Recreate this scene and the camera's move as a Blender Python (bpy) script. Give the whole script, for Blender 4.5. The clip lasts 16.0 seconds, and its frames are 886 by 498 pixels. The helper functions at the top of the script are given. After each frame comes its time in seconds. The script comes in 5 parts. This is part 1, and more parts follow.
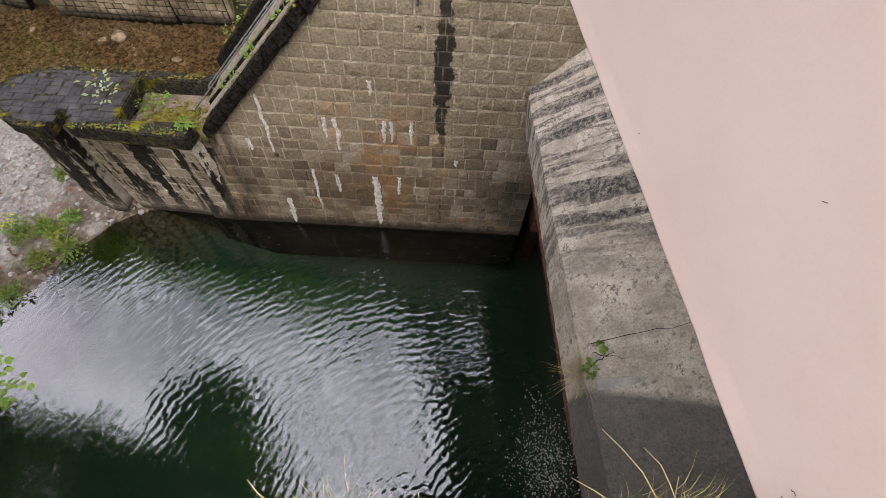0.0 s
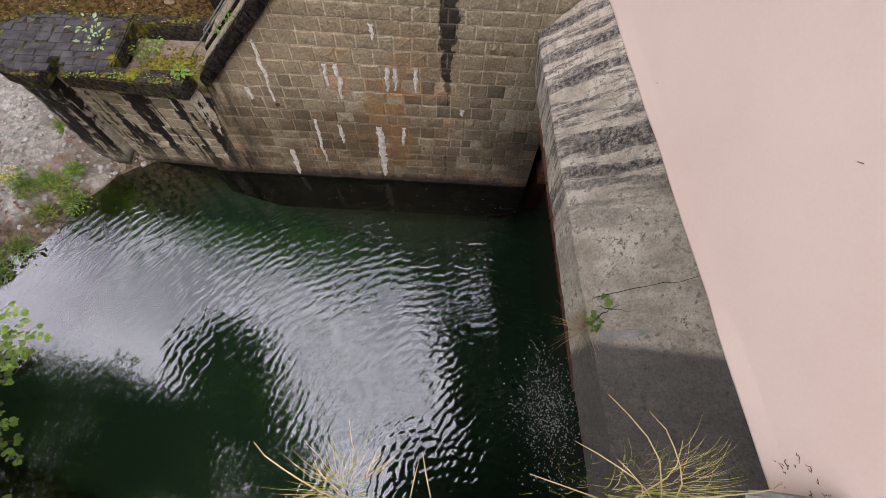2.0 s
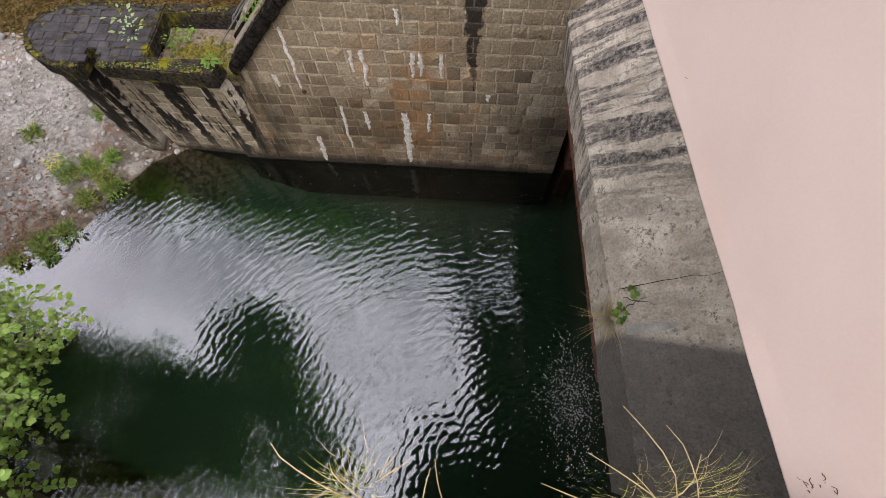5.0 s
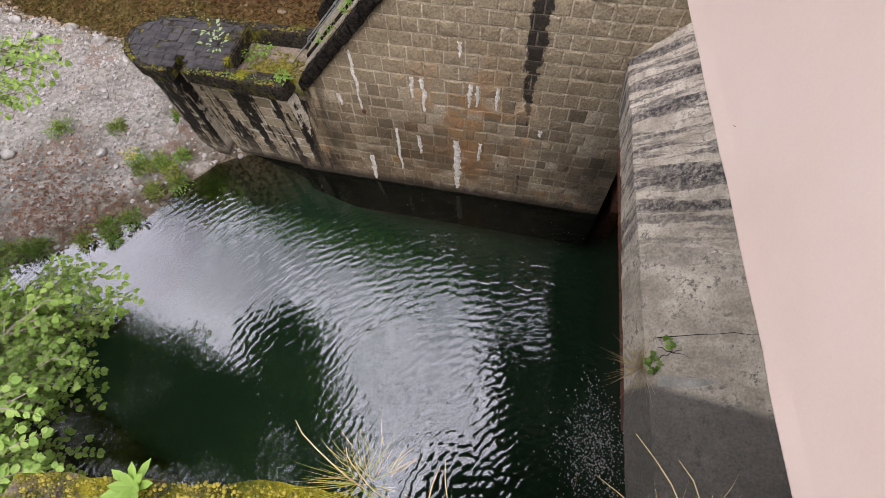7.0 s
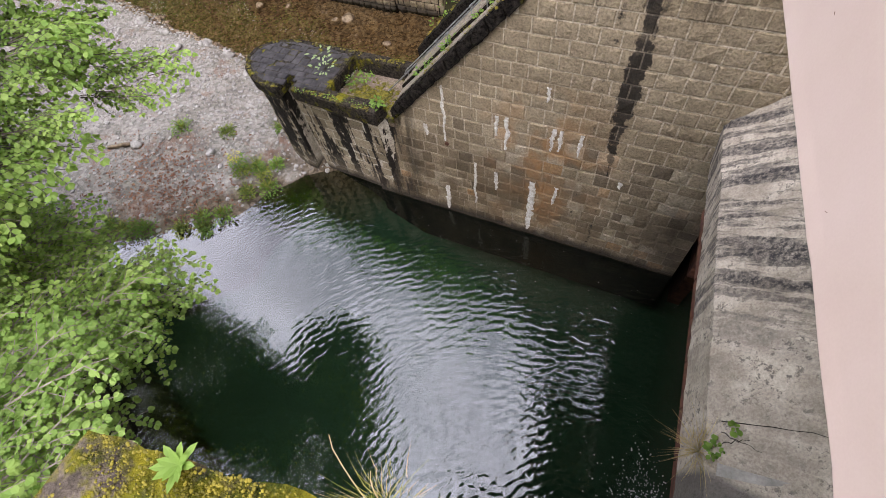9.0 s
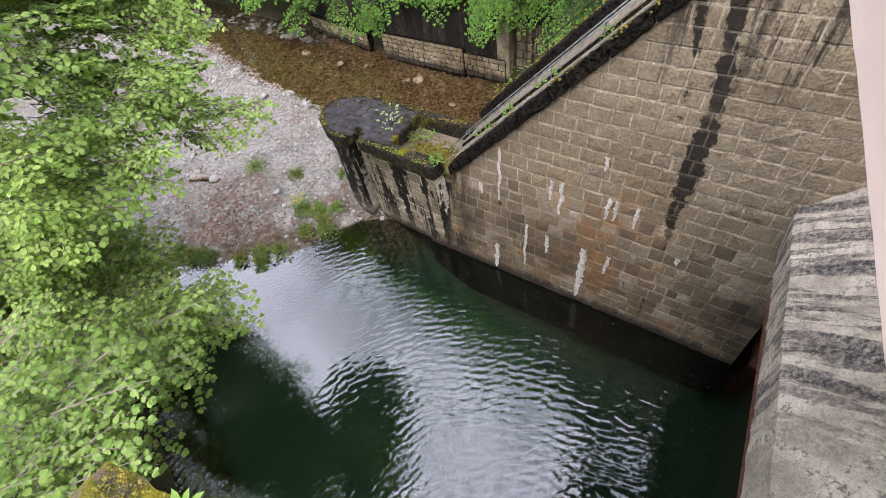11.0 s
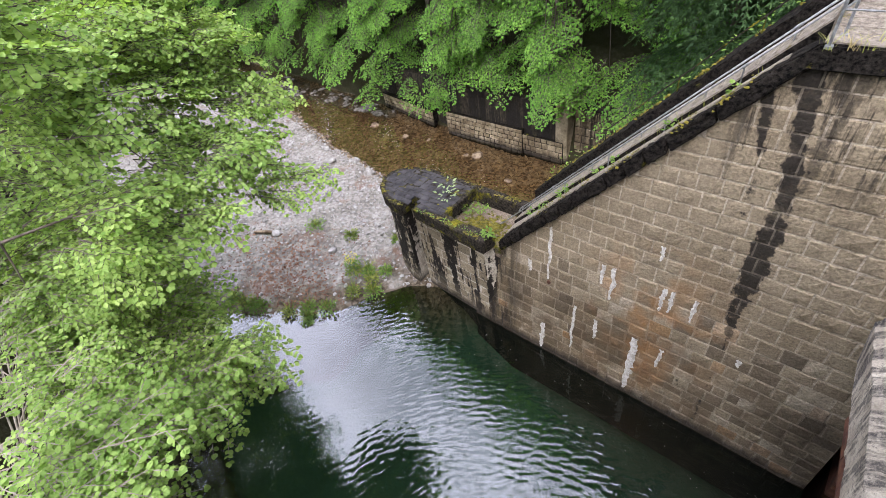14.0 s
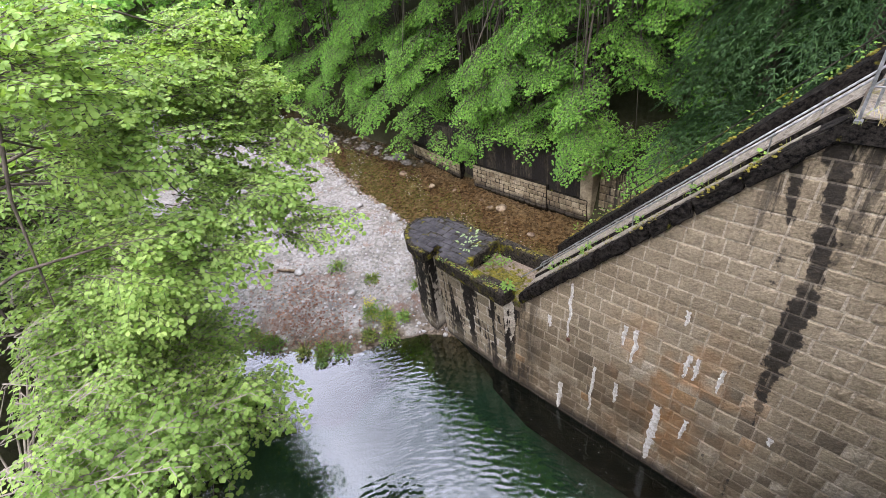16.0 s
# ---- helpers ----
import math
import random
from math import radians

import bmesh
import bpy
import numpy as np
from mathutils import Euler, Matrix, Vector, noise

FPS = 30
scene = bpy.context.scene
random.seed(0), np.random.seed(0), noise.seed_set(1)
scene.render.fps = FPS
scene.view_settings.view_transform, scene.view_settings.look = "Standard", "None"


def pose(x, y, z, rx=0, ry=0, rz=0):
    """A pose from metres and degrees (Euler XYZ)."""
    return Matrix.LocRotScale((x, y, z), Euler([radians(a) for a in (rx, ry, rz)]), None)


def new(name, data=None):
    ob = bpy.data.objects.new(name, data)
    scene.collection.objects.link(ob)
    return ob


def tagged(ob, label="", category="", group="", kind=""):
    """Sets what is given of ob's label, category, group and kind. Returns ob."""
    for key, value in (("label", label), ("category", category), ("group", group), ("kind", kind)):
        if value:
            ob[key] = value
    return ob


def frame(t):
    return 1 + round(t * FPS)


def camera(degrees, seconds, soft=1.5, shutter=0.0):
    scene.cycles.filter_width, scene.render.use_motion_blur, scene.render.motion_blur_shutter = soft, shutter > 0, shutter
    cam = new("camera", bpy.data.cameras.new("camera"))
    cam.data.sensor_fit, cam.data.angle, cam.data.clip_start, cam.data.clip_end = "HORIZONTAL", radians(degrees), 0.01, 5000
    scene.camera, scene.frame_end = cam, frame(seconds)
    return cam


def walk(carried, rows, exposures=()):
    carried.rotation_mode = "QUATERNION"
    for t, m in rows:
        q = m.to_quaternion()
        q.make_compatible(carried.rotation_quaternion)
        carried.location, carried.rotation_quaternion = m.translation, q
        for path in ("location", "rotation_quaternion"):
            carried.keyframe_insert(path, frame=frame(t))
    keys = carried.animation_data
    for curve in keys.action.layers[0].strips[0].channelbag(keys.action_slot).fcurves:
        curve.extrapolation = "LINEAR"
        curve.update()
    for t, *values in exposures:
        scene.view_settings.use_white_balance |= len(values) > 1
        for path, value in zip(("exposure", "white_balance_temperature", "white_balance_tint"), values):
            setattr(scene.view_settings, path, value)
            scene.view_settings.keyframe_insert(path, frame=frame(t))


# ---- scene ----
cam = camera(88.8, 16.0, soft=0.6)
PATH = [
    (0.0, -2.095, -6.155, 10.082, 29.03, -2.19, 2.52),
    (0.5, -2.126, -6.154, 10.071, 26.83, -2.58, 2.22),
    (1.0, -2.116, -6.149, 10.068, 25.13, -2.37, 2.09),
    (1.5, -2.089, -6.124, 10.067, 23.83, -1.86, 2.35),
    (2.0, -2.092, -6.102, 10.049, 22.86, -1.50, 2.79),
    (2.5, -2.081, -6.088, 10.040, 21.99, -0.89, 3.02),
    (3.0, -2.076, -6.082, 10.036, 21.35, -0.22, 3.04),
    (3.5, -2.074, -6.032, 10.047, 20.60, 0.29, 2.73),
    (6.0, -2.047, -6.041, 10.076, 21.87, 2.57, 7.75),
    (6.5, -2.041, -6.049, 10.093, 23.27, 3.15, 10.16),
    (7.0, -2.041, -6.117, 10.117, 24.77, 3.16, 12.51),
    (7.5, -2.035, -6.096, 10.153, 25.36, 3.51, 14.77),
    (8.0, -2.032, -6.085, 10.163, 26.22, 4.33, 17.79),
    (8.5, -2.024, -6.065, 10.165, 27.65, 5.62, 20.99),
    (9.0, -2.013, -6.100, 10.164, 29.78, 6.38, 24.01),
    (9.5, -2.004, -6.074, 10.183, 31.70, 7.18, 26.53),
    (10.0, -1.997, -6.042, 10.169, 33.79, 7.77, 28.81),
    (12.5, -1.997, -6.003, 10.178, 42.29, 8.38, 36.32),
    (13.0, -2.001, -5.982, 10.209, 43.88, 8.63, 37.74),
    (13.5, -2.028, -5.980, 10.229, 45.55, 8.72, 39.04),
    (14.0, -2.027, -5.987, 10.251, 47.28, 8.84, 40.29),
    (14.5, -2.019, -5.977, 10.230, 49.01, 8.69, 41.46),
    (15.0, -2.029, -5.994, 10.274, 50.63, 8.57, 42.45),
    (15.5, -2.035, -5.979, 10.283, 52.34, 8.29, 43.47),
    (16.0, -2.022, -5.989, 10.268, 54.05, 7.76, 44.55),
]
# the exposure opens as the view leaves the bright wall for the shaded valley
EXPOSURES = [(0.0, 0.88, 7100, 20), (3.5, 0.85, 7100, 20), (7.0, 0.98, 7000, 20), (10.0, 1.08, 6750, 19), (12.5, 1.22, 6500, 19), (16.0, 1.33, 6450, 19)]
walk(cam, [(t, pose(x, y, z, rx, ry, rz)) for t, x, y, z, rx, ry, rz in PATH], EXPOSURES)

# ---------------- light ----------------
SUN_ELEV, SUN_AZ = 58.0, 155.0
world = bpy.data.worlds.new("sky")
scene.world = world
world.use_nodes = True
wn, wl = world.node_tree.nodes, world.node_tree.links
wn.clear()
w_out = wn.new("ShaderNodeOutputWorld")
w_bg = wn.new("ShaderNodeBackground")
w_bg.inputs["Strength"].default_value = 0.15
w_sky = wn.new("ShaderNodeTexSky")
w_sky.sky_type = "NISHITA"
w_sky.sun_disc = False
w_sky.sun_elevation, w_sky.sun_rotation = radians(SUN_ELEV), radians(SUN_AZ)
w_mix = wn.new("ShaderNodeMix")
w_mix.data_type = "RGBA"
w_geo = wn.new("ShaderNodeTexCoord")
w_noise = wn.new("ShaderNodeTexNoise")
w_noise.inputs["Scale"].default_value = 6.0
w_noise.inputs["Detail"].default_value = 6.0
w_ramp = wn.new("ShaderNodeValToRGB")
w_ramp.color_ramp.elements[0].position = 0.4
w_ramp.color_ramp.elements[0].color = (0.42, 0.42, 0.42, 1)
w_ramp.color_ramp.elements[1].position = 0.56
wl.new(w_geo.outputs["Generated"], w_noise.inputs["Vector"])
wl.new(w_noise.outputs["Fac"], w_ramp.inputs["Fac"])
wl.new(w_ramp.outputs["Color"], w_mix.inputs["Factor"])
wl.new(w_sky.outputs["Color"], w_mix.inputs["A"])
w_sep = wn.new("ShaderNodeSeparateXYZ")
wl.new(w_geo.outputs["Generated"], w_sep.inputs[0])
w_zen = wn.new("ShaderNodeMapRange")
w_zen.inputs["From Min"].default_value, w_zen.inputs["From Max"].default_value = 0.0, 1.0
w_zen.inputs["To Min"].default_value, w_zen.inputs["To Max"].default_value = 0.33, 1.0
wl.new(w_sep.outputs["Z"], w_zen.inputs["Value"])
w_cloud = wn.new("ShaderNodeVectorMath")
w_cloud.operation = "SCALE"
w_cloud.inputs[0].default_value = (24.2, 26.2, 30.6)
wl.new(w_zen.outputs["Result"], w_cloud.inputs["Scale"])
wl.new(w_cloud.outputs[0], w_mix.inputs["B"])
wl.new(w_mix.outputs["Result"], w_bg.inputs["Color"])
wl.new(w_bg.outputs["Background"], w_out.inputs["Surface"])
sun = new("sun", bpy.data.lights.new("sun", "SUN"))
sun.data.energy, sun.data.angle, sun.data.color = 1.0, radians(45), (1.0, 0.91, 0.78)
sun.rotation_euler = (radians(90 - SUN_ELEV), 0, radians(180 - SUN_AZ))


# ---------------- materials ----------------
def mat(name, rough=0.85, spec=0.3):
    m = bpy.data.materials.new(name)
    m.use_nodes = True
    b = m.node_tree.nodes["Principled BSDF"]
    b.inputs["Roughness"].default_value = rough
    b.inputs["Specular IOR Level"].default_value = spec
    return m, m.node_tree.nodes, m.node_tree.links, b


def n_noise(nd, ln, vec, scale, detail=4.0, rough=0.55):
    n = nd.new("ShaderNodeTexNoise")
    n.inputs["Scale"].default_value, n.inputs["Detail"].default_value, n.inputs["Roughness"].default_value = scale, detail, rough
    if vec is not None:
        ln.new(vec, n.inputs["Vector"])
    return n.outputs["Fac"]


def n_ramp(nd, ln, fac, stops):
    r = nd.new("ShaderNodeValToRGB")
    el = r.color_ramp.elements
    while len(el) < len(stops):
        el.new(0.5)
    for e, (p, c) in zip(el, stops):
        e.position = p
        e.color = (c, c, c, 1) if isinstance(c, (int, float)) else (*c, 1)
    ln.new(fac, r.inputs["Fac"])
    return r.outputs["Color"]


def n_mix(nd, ln, fac, a, b, blend="MIX"):
    m = nd.new("ShaderNodeMix")
    m.data_type, m.blend_type = "RGBA", blend
    for key, v in (("Factor", fac), ("A", a), ("B", b)):
        if isinstance(v, (int, float)):
            m.inputs[key].default_value = v
        elif isinstance(v, tuple):
            m.inputs[key].default_value = (*v, 1)
        else:
            ln.new(v, m.inputs[key])
    return m.outputs["Result"]


def n_math(nd, ln, op, a, b=0.0, clamp=False):
    m = nd.new("ShaderNodeMath")
    m.operation, m.use_clamp = op, clamp
    for i, v in enumerate((a, b)):
        if isinstance(v, (int, float)):
            m.inputs[i].default_value = v
        else:
            ln.new(v, m.inputs[i])
    return m.outputs[0]


def n_bump(nd, ln, bsdf, height, strength, dist):
    b = nd.new("ShaderNodeBump")
    b.inputs["Strength"].default_value, b.inputs["Distance"].default_value = strength, dist
    ln.new(height, b.inputs["Height"])
    ln.new(b.outputs["Normal"], bsdf.inputs["Normal"])


def n_pos(nd, ln, scale=(1, 1, 1)):
    g = nd.new("ShaderNodeNewGeometry")
    m = nd.new("ShaderNodeMapping")
    m.inputs["Scale"].default_value = scale
    ln.new(g.outputs["Position"], m.inputs["Vector"])
    return m.outputs["Vector"]


def n_xyz(nd, ln):
    g = nd.new("ShaderNodeNewGeometry")
    s = nd.new("ShaderNodeSeparateXYZ")
    ln.new(g.outputs["Position"], s.inputs[0])
    return s.outputs["X"], s.outputs["Y"], s.outputs["Z"]


def n_band(nd, ln, v, lo, hi, soft):
    """1 between lo and hi, with soft ends."""
    def step(at, sign):
        r = nd.new("ShaderNodeMapRange")
        r.inputs["From Min"].default_value, r.inputs["From Max"].default_value = (at - soft, at + soft) if sign > 0 else (at + soft, at - soft)
        ln.new(v, r.inputs["Value"])
        return r.outputs["Result"]
    return n_math(nd, ln, "MULTIPLY", step(lo, 1), step(hi, -1))


def stone_material(name, tones, pier=False, joint=False):
    """Rock-faced ashlar: each block its own tone, rust and grime, wet runs down the face."""
    m, nd, ln, b = mat(name, 0.9, 0.12)
    p = n_pos(nd, ln)
    info = nd.new("ShaderNodeObjectInfo")
    tone = n_ramp(nd, ln, info.outputs["Random"], tones)
    big = n_noise(nd, ln, p, 0.55, 3)
    fine = n_noise(nd, ln, p, 26, 6, 0.65)
    mid = n_noise(nd, ln, p, 6, 4)
    c = n_mix(nd, ln, n_ramp(nd, ln, mid, [(0.3, 0.0), (0.75, 0.55)]), tone, (0.15, 0.12, 0.08))
    c = n_mix(nd, ln, 0.75, c, n_ramp(nd, ln, fine, [(0.34, 0.42), (0.62, 1.12)]), "MULTIPLY")
    x, y, z = n_xyz(nd, ln)
    run = n_noise(nd, ln, n_pos(nd, ln, (2.6, 2.6, 0.2) if pier else (4.2, 4.2, 0.13)), 1.0, 6, 0.7)
    wob = n_math(nd, ln, "MULTIPLY", n_math(nd, ln, "SUBTRACT", n_noise(nd, ln, n_pos(nd, ln, (5, 5, 1.2)), 1.0, 4), 0.5), 0.55)
    if pier:
        wet = n_ramp(nd, ln, n_math(nd, ln, "ADD", run, n_math(nd, ln, "MULTIPLY", n_math(nd, ln, "SUBTRACT", mid, 0.5), 0.22)), [(0.485, 0.0), (0.52, 0.96)])
        wet = n_math(nd, ln, "MULTIPLY", wet, n_math(nd, ln, "ADD", 0.3, n_band(nd, ln, n_math(nd, ln, "ADD", z, wob), 0.5, 9.0, 0.7)), True)
    else:
        # rust bleeding in the middle of the wall
        rust = n_math(nd, ln, "MULTIPLY", n_band(nd, ln, x, -4.3, -2.6, 0.8), n_band(nd, ln, z, 0.2, 3.7, 0.8))
        rust = n_math(nd, ln, "MULTIPLY", rust, n_ramp(nd, ln, n_noise(nd, ln, p, 1.7, 3), [(0.43, 0.0), (0.62, 0.85)]))
        c = n_mix(nd, ln, rust, c, (0.27, 0.14, 0.055))
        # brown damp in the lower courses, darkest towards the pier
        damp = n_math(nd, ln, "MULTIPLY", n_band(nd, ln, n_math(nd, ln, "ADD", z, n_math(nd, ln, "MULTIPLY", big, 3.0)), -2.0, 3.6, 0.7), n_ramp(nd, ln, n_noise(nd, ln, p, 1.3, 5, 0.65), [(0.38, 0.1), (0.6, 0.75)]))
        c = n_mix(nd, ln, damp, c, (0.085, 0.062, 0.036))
        # wet runs below the top of the stair: they drift and thin on the way down
        level = n_math(nd, ln, "MULTIPLY", n_math(nd, ln, "SUBTRACT", z, 2.0), 1 / 6.0)

        def wet_run(stops):
            """stops: height, middle, half width."""
            mid_x = n_math(nd, ln, "ADD", n_ramp(nd, ln, level, [((q - 2) / 6, m_ + 3.2) for q, m_, _ in stops]), n_math(nd, ln, "ADD", -3.2, n_math(nd, ln, "MULTIPLY", wob, 0.45)))
            half = n_ramp(nd, ln, level, [((q - 2) / 6, max(k, 0)) for q, _, k in stops])
            off = n_math(nd, ln, "ABSOLUTE", n_math(nd, ln, "SUBTRACT", x, mid_x))
            return n_math(nd, ln, "MULTIPLY", n_math(nd, ln, "SUBTRACT", n_math(nd, ln, "ADD", n_math(nd, ln, "SUBTRACT", half, 0.012), n_math(nd, ln, "MULTIPLY", n_math(nd, ln, "SUBTRACT", mid, 0.5), 0.3)), off), 30.0, True)

        w1 = wet_run([(2.5, -2.1, 0.0), (3.2, -2.16, 0.1), (3.9, -2.19, 0.13), (4.5, -2.16, 0.19), (5.2, -2.17, 0.17), (6.1, -2.2, 0.14), (6.75, -2.3, 0.14), (7.3, -2.4, 0.18)])
        w2 = n_math(nd, ln, "MAXIMUM", wet_run([(6.1, -2.6, 0.0), (6.4, -2.65, 0.08), (7.0, -2.79, 0.11), (7.4, -2.83, 0.12)]), n_math(nd, ln, "MULTIPLY", wet_run([(5.6, -2.12, 0.0), (6.0, -2.08, 0.08), (6.6, -2.02, 0.1), (7.3, -1.98, 0.1)]), 0.6))
        if joint:
            w1, w2 = n_math(nd, ln, "MULTIPLY", w1, 0.72), n_math(nd, ln, "MULTIPLY", w2, 0.6)
        else:
            own = n_ramp(nd, ln, info.outputs["Random"], [(0.0, 1.0), (0.55, 0.97), (0.9, 0.72)])
            w1, w2 = n_math(nd, ln, "MULTIPLY", w1, own), n_math(nd, ln, "MULTIPLY", w2, own)
        top = n_band(nd, ln, n_math(nd, ln, "ADD", z, n_math(nd, ln, "MULTIPLY", run, 3.0)), 7.9, 20.0, 0.25)
        w3 = n_math(nd, ln, "MULTIPLY", n_math(nd, ln, "MULTIPLY", top, n_band(nd, ln, x, -3.1, 4.0, 0.2)), n_ramp(nd, ln, run, [(0.5, 0.0), (0.57, 0.85)]))
        wet = n_math(nd, ln, "MAXIMUM", n_math(nd, ln, "MAXIMUM", w1, w2), w3)
        # damp grime by the sluice end and along the waterline
        grime = n_math(nd, ln, "MULTIPLY", n_band(nd, ln, n_math(nd, ln, "ADD", x, wob), -1.0, 3.0, 0.6), n_band(nd, ln, n_math(nd, ln, "ADD", z, wob), -1.0, 2.2, 0.4))
        grime = n_math(nd, ln, "MULTIPLY", grime, 0.6)
        wet = n_math(nd, ln, "MAXIMUM", n_math(nd, ln, "MULTIPLY", wet, n_ramp(nd, ln, n_noise(nd, ln, p, 3.0, 4, 0.6), [(0.3, 0.75), (0.45, 0.97)])), grime)
        left = n_math(nd, ln, "MULTIPLY", n_band(nd, ln, x, -9.0, -6.6, 0.35), n_ramp(nd, ln, run, [(0.44, 0.0), (0.56, 0.9)]))
        wet = n_math(nd, ln, "MAXIMUM", wet, left)
    foot = n_band(nd, ln, n_math(nd, ln, "ADD", z, n_math(nd, ln, "MULTIPLY", wob, 0.5)), -3.0, 0.22, 0.12)
    wet = n_math(nd, ln, "MAXIMUM", wet, n_math(nd, ln, "MULTIPLY", foot, 0.85))
    c = n_mix(nd, ln, n_ramp(nd, ln, big, [(0.4, 0.0), (0.7, 0.6)]), c, (0.5, 0.46, 0.4), "MULTIPLY")
    c = n_mix(nd, ln, wet, c, n_mix(nd, ln, fine, (0.005, 0.0045, 0.004), (0.022, 0.018, 0.014)))
    # below the surface the stone colour goes near black, for light lost in water
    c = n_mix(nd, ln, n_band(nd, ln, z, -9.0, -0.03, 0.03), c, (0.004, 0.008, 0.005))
    ln.new(c, b.inputs["Base Color"])
    ln.new(n_mix(nd, ln, wet, (0.9, 0.9, 0.9), (0.75, 0.75, 0.75)), b.inputs["Roughness"])
    h = n_math(nd, ln, "ADD", n_math(nd, ln, "MULTIPLY", fine, 0.6), n_math(nd, ln, "MULTIPLY", n_noise(nd, ln, p, 13, 4, 0.6), 1.3))
    n_bump(nd, ln, b, h, 1.0, 0.022)
    return m


def plain_material(name, c1, c2, scale=5.0, rough=0.9, bump=0.5, dist=0.01, spec=0.3, metal=0.0, fine=40.0, stretch=(1, 1, 1), lo=0.35, hi=0.68):
    m, nd, ln, b = mat(name, rough, spec)
    p = n_pos(nd, ln, stretch)
    a = n_noise(nd, ln, p, scale, 5)
    f = n_noise(nd, ln, p, fine, 4, 0.65)
    c = n_mix(nd, ln, n_ramp(nd, ln, a, [(lo, 0.0), (hi, 1.0)]), c1, c2)
    c = n_mix(nd, ln, 0.5, c, n_ramp(nd, ln, f, [(0.3, 0.45), (0.65, 1.0)]), "MULTIPLY")
    ln.new(c, b.inputs["Base Color"])
    b.inputs["Metallic"].default_value = metal
    n_bump(nd, ln, b, n_math(nd, ln, "ADD", n_math(nd, ln, "MULTIPLY", f, 0.4), a), bump, dist)
    return m


def moss_material(name, base1, base2, cover=0.5):
    """Dark stone with moss grown over it in clumps."""
    m, nd, ln, b = mat(name, 0.95, 0.06)
    p = n_pos(nd, ln)
    a = n_noise(nd, ln, p, 7, 6, 0.65)
    f = n_noise(nd, ln, p, 60, 4, 0.7)
    mask = n_ramp(nd, ln, n_noise(nd, ln, p, 3.1, 6, 0.7), [(cover - 0.04, 0.0), (cover + 0.05, 1.0)])
    stone = n_mix(nd, ln, n_ramp(nd, ln, n_noise(nd, ln, p, 16, 6, 0.75), [(0.4, 0.0), (0.66, 1.0)]), base1, base2)
    green = n_mix(nd, ln, n_ramp(nd, ln, a, [(0.35, 0.0), (0.65, 1.0)]), (0.035, 0.045, 0.008), (0.20, 0.17, 0.015))
    c = n_mix(nd, ln, mask, stone, green)
    c = n_mix(nd, ln, 0.7, c, n_ramp(nd, ln, f, [(0.3, 0.4), (0.65, 1.0)]), "MULTIPLY")
    ln.new(c, b.inputs["Base Color"])
    n_bump(nd, ln, b, n_math(nd, ln, "ADD", n_math(nd, ln, "MULTIPLY", mask, 0.6), f), 0.9, 0.02)
    return m


def concrete_material():
    """Weathered concrete with black run-off streaks that cross it at uneven steps."""
    m, nd, ln, b = mat("streaked_concrete", 0.92, 0.25)
    p = n_pos(nd, ln)
    a = n_noise(nd, ln, p, 2.2, 6, 0.6)
    f = n_noise(nd, ln, p, 34, 5, 0.7)
    # along the beam: 0.99 y - 0.1 x; streaks run across it
    x, y, z = n_xyz(nd, ln)
    along = n_math(nd, ln, "ADD", n_math(nd, ln, "MULTIPLY", y, 0.98), n_math(nd, ln, "MULTIPLY", x, 0.3))
    comb = nd.new("ShaderNodeCombineXYZ")
    warp = n_math(nd, ln, "MULTIPLY", n_noise(nd, ln, p, 5.0, 4, 0.6), 0.09)
    ln.new(n_math(nd, ln, "MULTIPLY", n_math(nd, ln, "ADD", along, warp), 5.2), comb.inputs[0])
    ln.new(n_math(nd, ln, "MULTIPLY", z, 0.7), comb.inputs[1])
    st = n_noise(nd, ln, comb.outputs[0], 1.0, 5, 0.6)
    streak = n_ramp(nd, ln, st, [(0.47, 0.0), (0.515, 0.75), (0.6, 0.98)])
    zone = n_band(nd, ln, along, -3.0, 2.0, 0.5)
    streak = n_math(nd, ln, "MULTIPLY", streak, n_math(nd, ln, "ADD", n_math(nd, ln, "MULTIPLY", zone, 0.8), 0.2))
    grain = n_noise(nd, ln, p, 15, 6, 0.75)
    streak = n_math(nd, ln, "MULTIPLY", streak, n_ramp(nd, ln, grain, [(0.36, 0.35), (0.56, 1.0)]))
    lichen = n_math(nd, ln, "MULTIPLY", n_ramp(nd, ln, n_noise(nd, ln, p, 11, 6, 0.75), [(0.52, 0.0), (0.6, 0.72)]), n_ramp(nd, ln, a, [(0.4, 0.25), (0.6, 1.0)]))
    streak = n_math(nd, ln, "MAXIMUM", streak, lichen)
    c = n_mix(nd, ln, n_ramp(nd, ln, a, [(0.3, 0.0), (0.7, 1.0)]), (0.25, 0.21, 0.16), (0.5, 0.435, 0.345))
    c = n_mix(nd, ln, streak, c, (0.028, 0.026, 0.027))
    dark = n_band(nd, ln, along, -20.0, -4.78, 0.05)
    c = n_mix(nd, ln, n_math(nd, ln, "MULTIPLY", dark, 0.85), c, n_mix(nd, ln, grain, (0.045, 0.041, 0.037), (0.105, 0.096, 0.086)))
    c = n_mix(nd, ln, 0.65, c, n_ramp(nd, ln, f, [(0.3, 0.4), (0.62, 1.0)]), "MULTIPLY")
    ln.new(c, b.inputs["Base Color"])
    n_bump(nd, ln, b, n_math(nd, ln, "ADD", f, a), 0.8, 0.012)
    return m


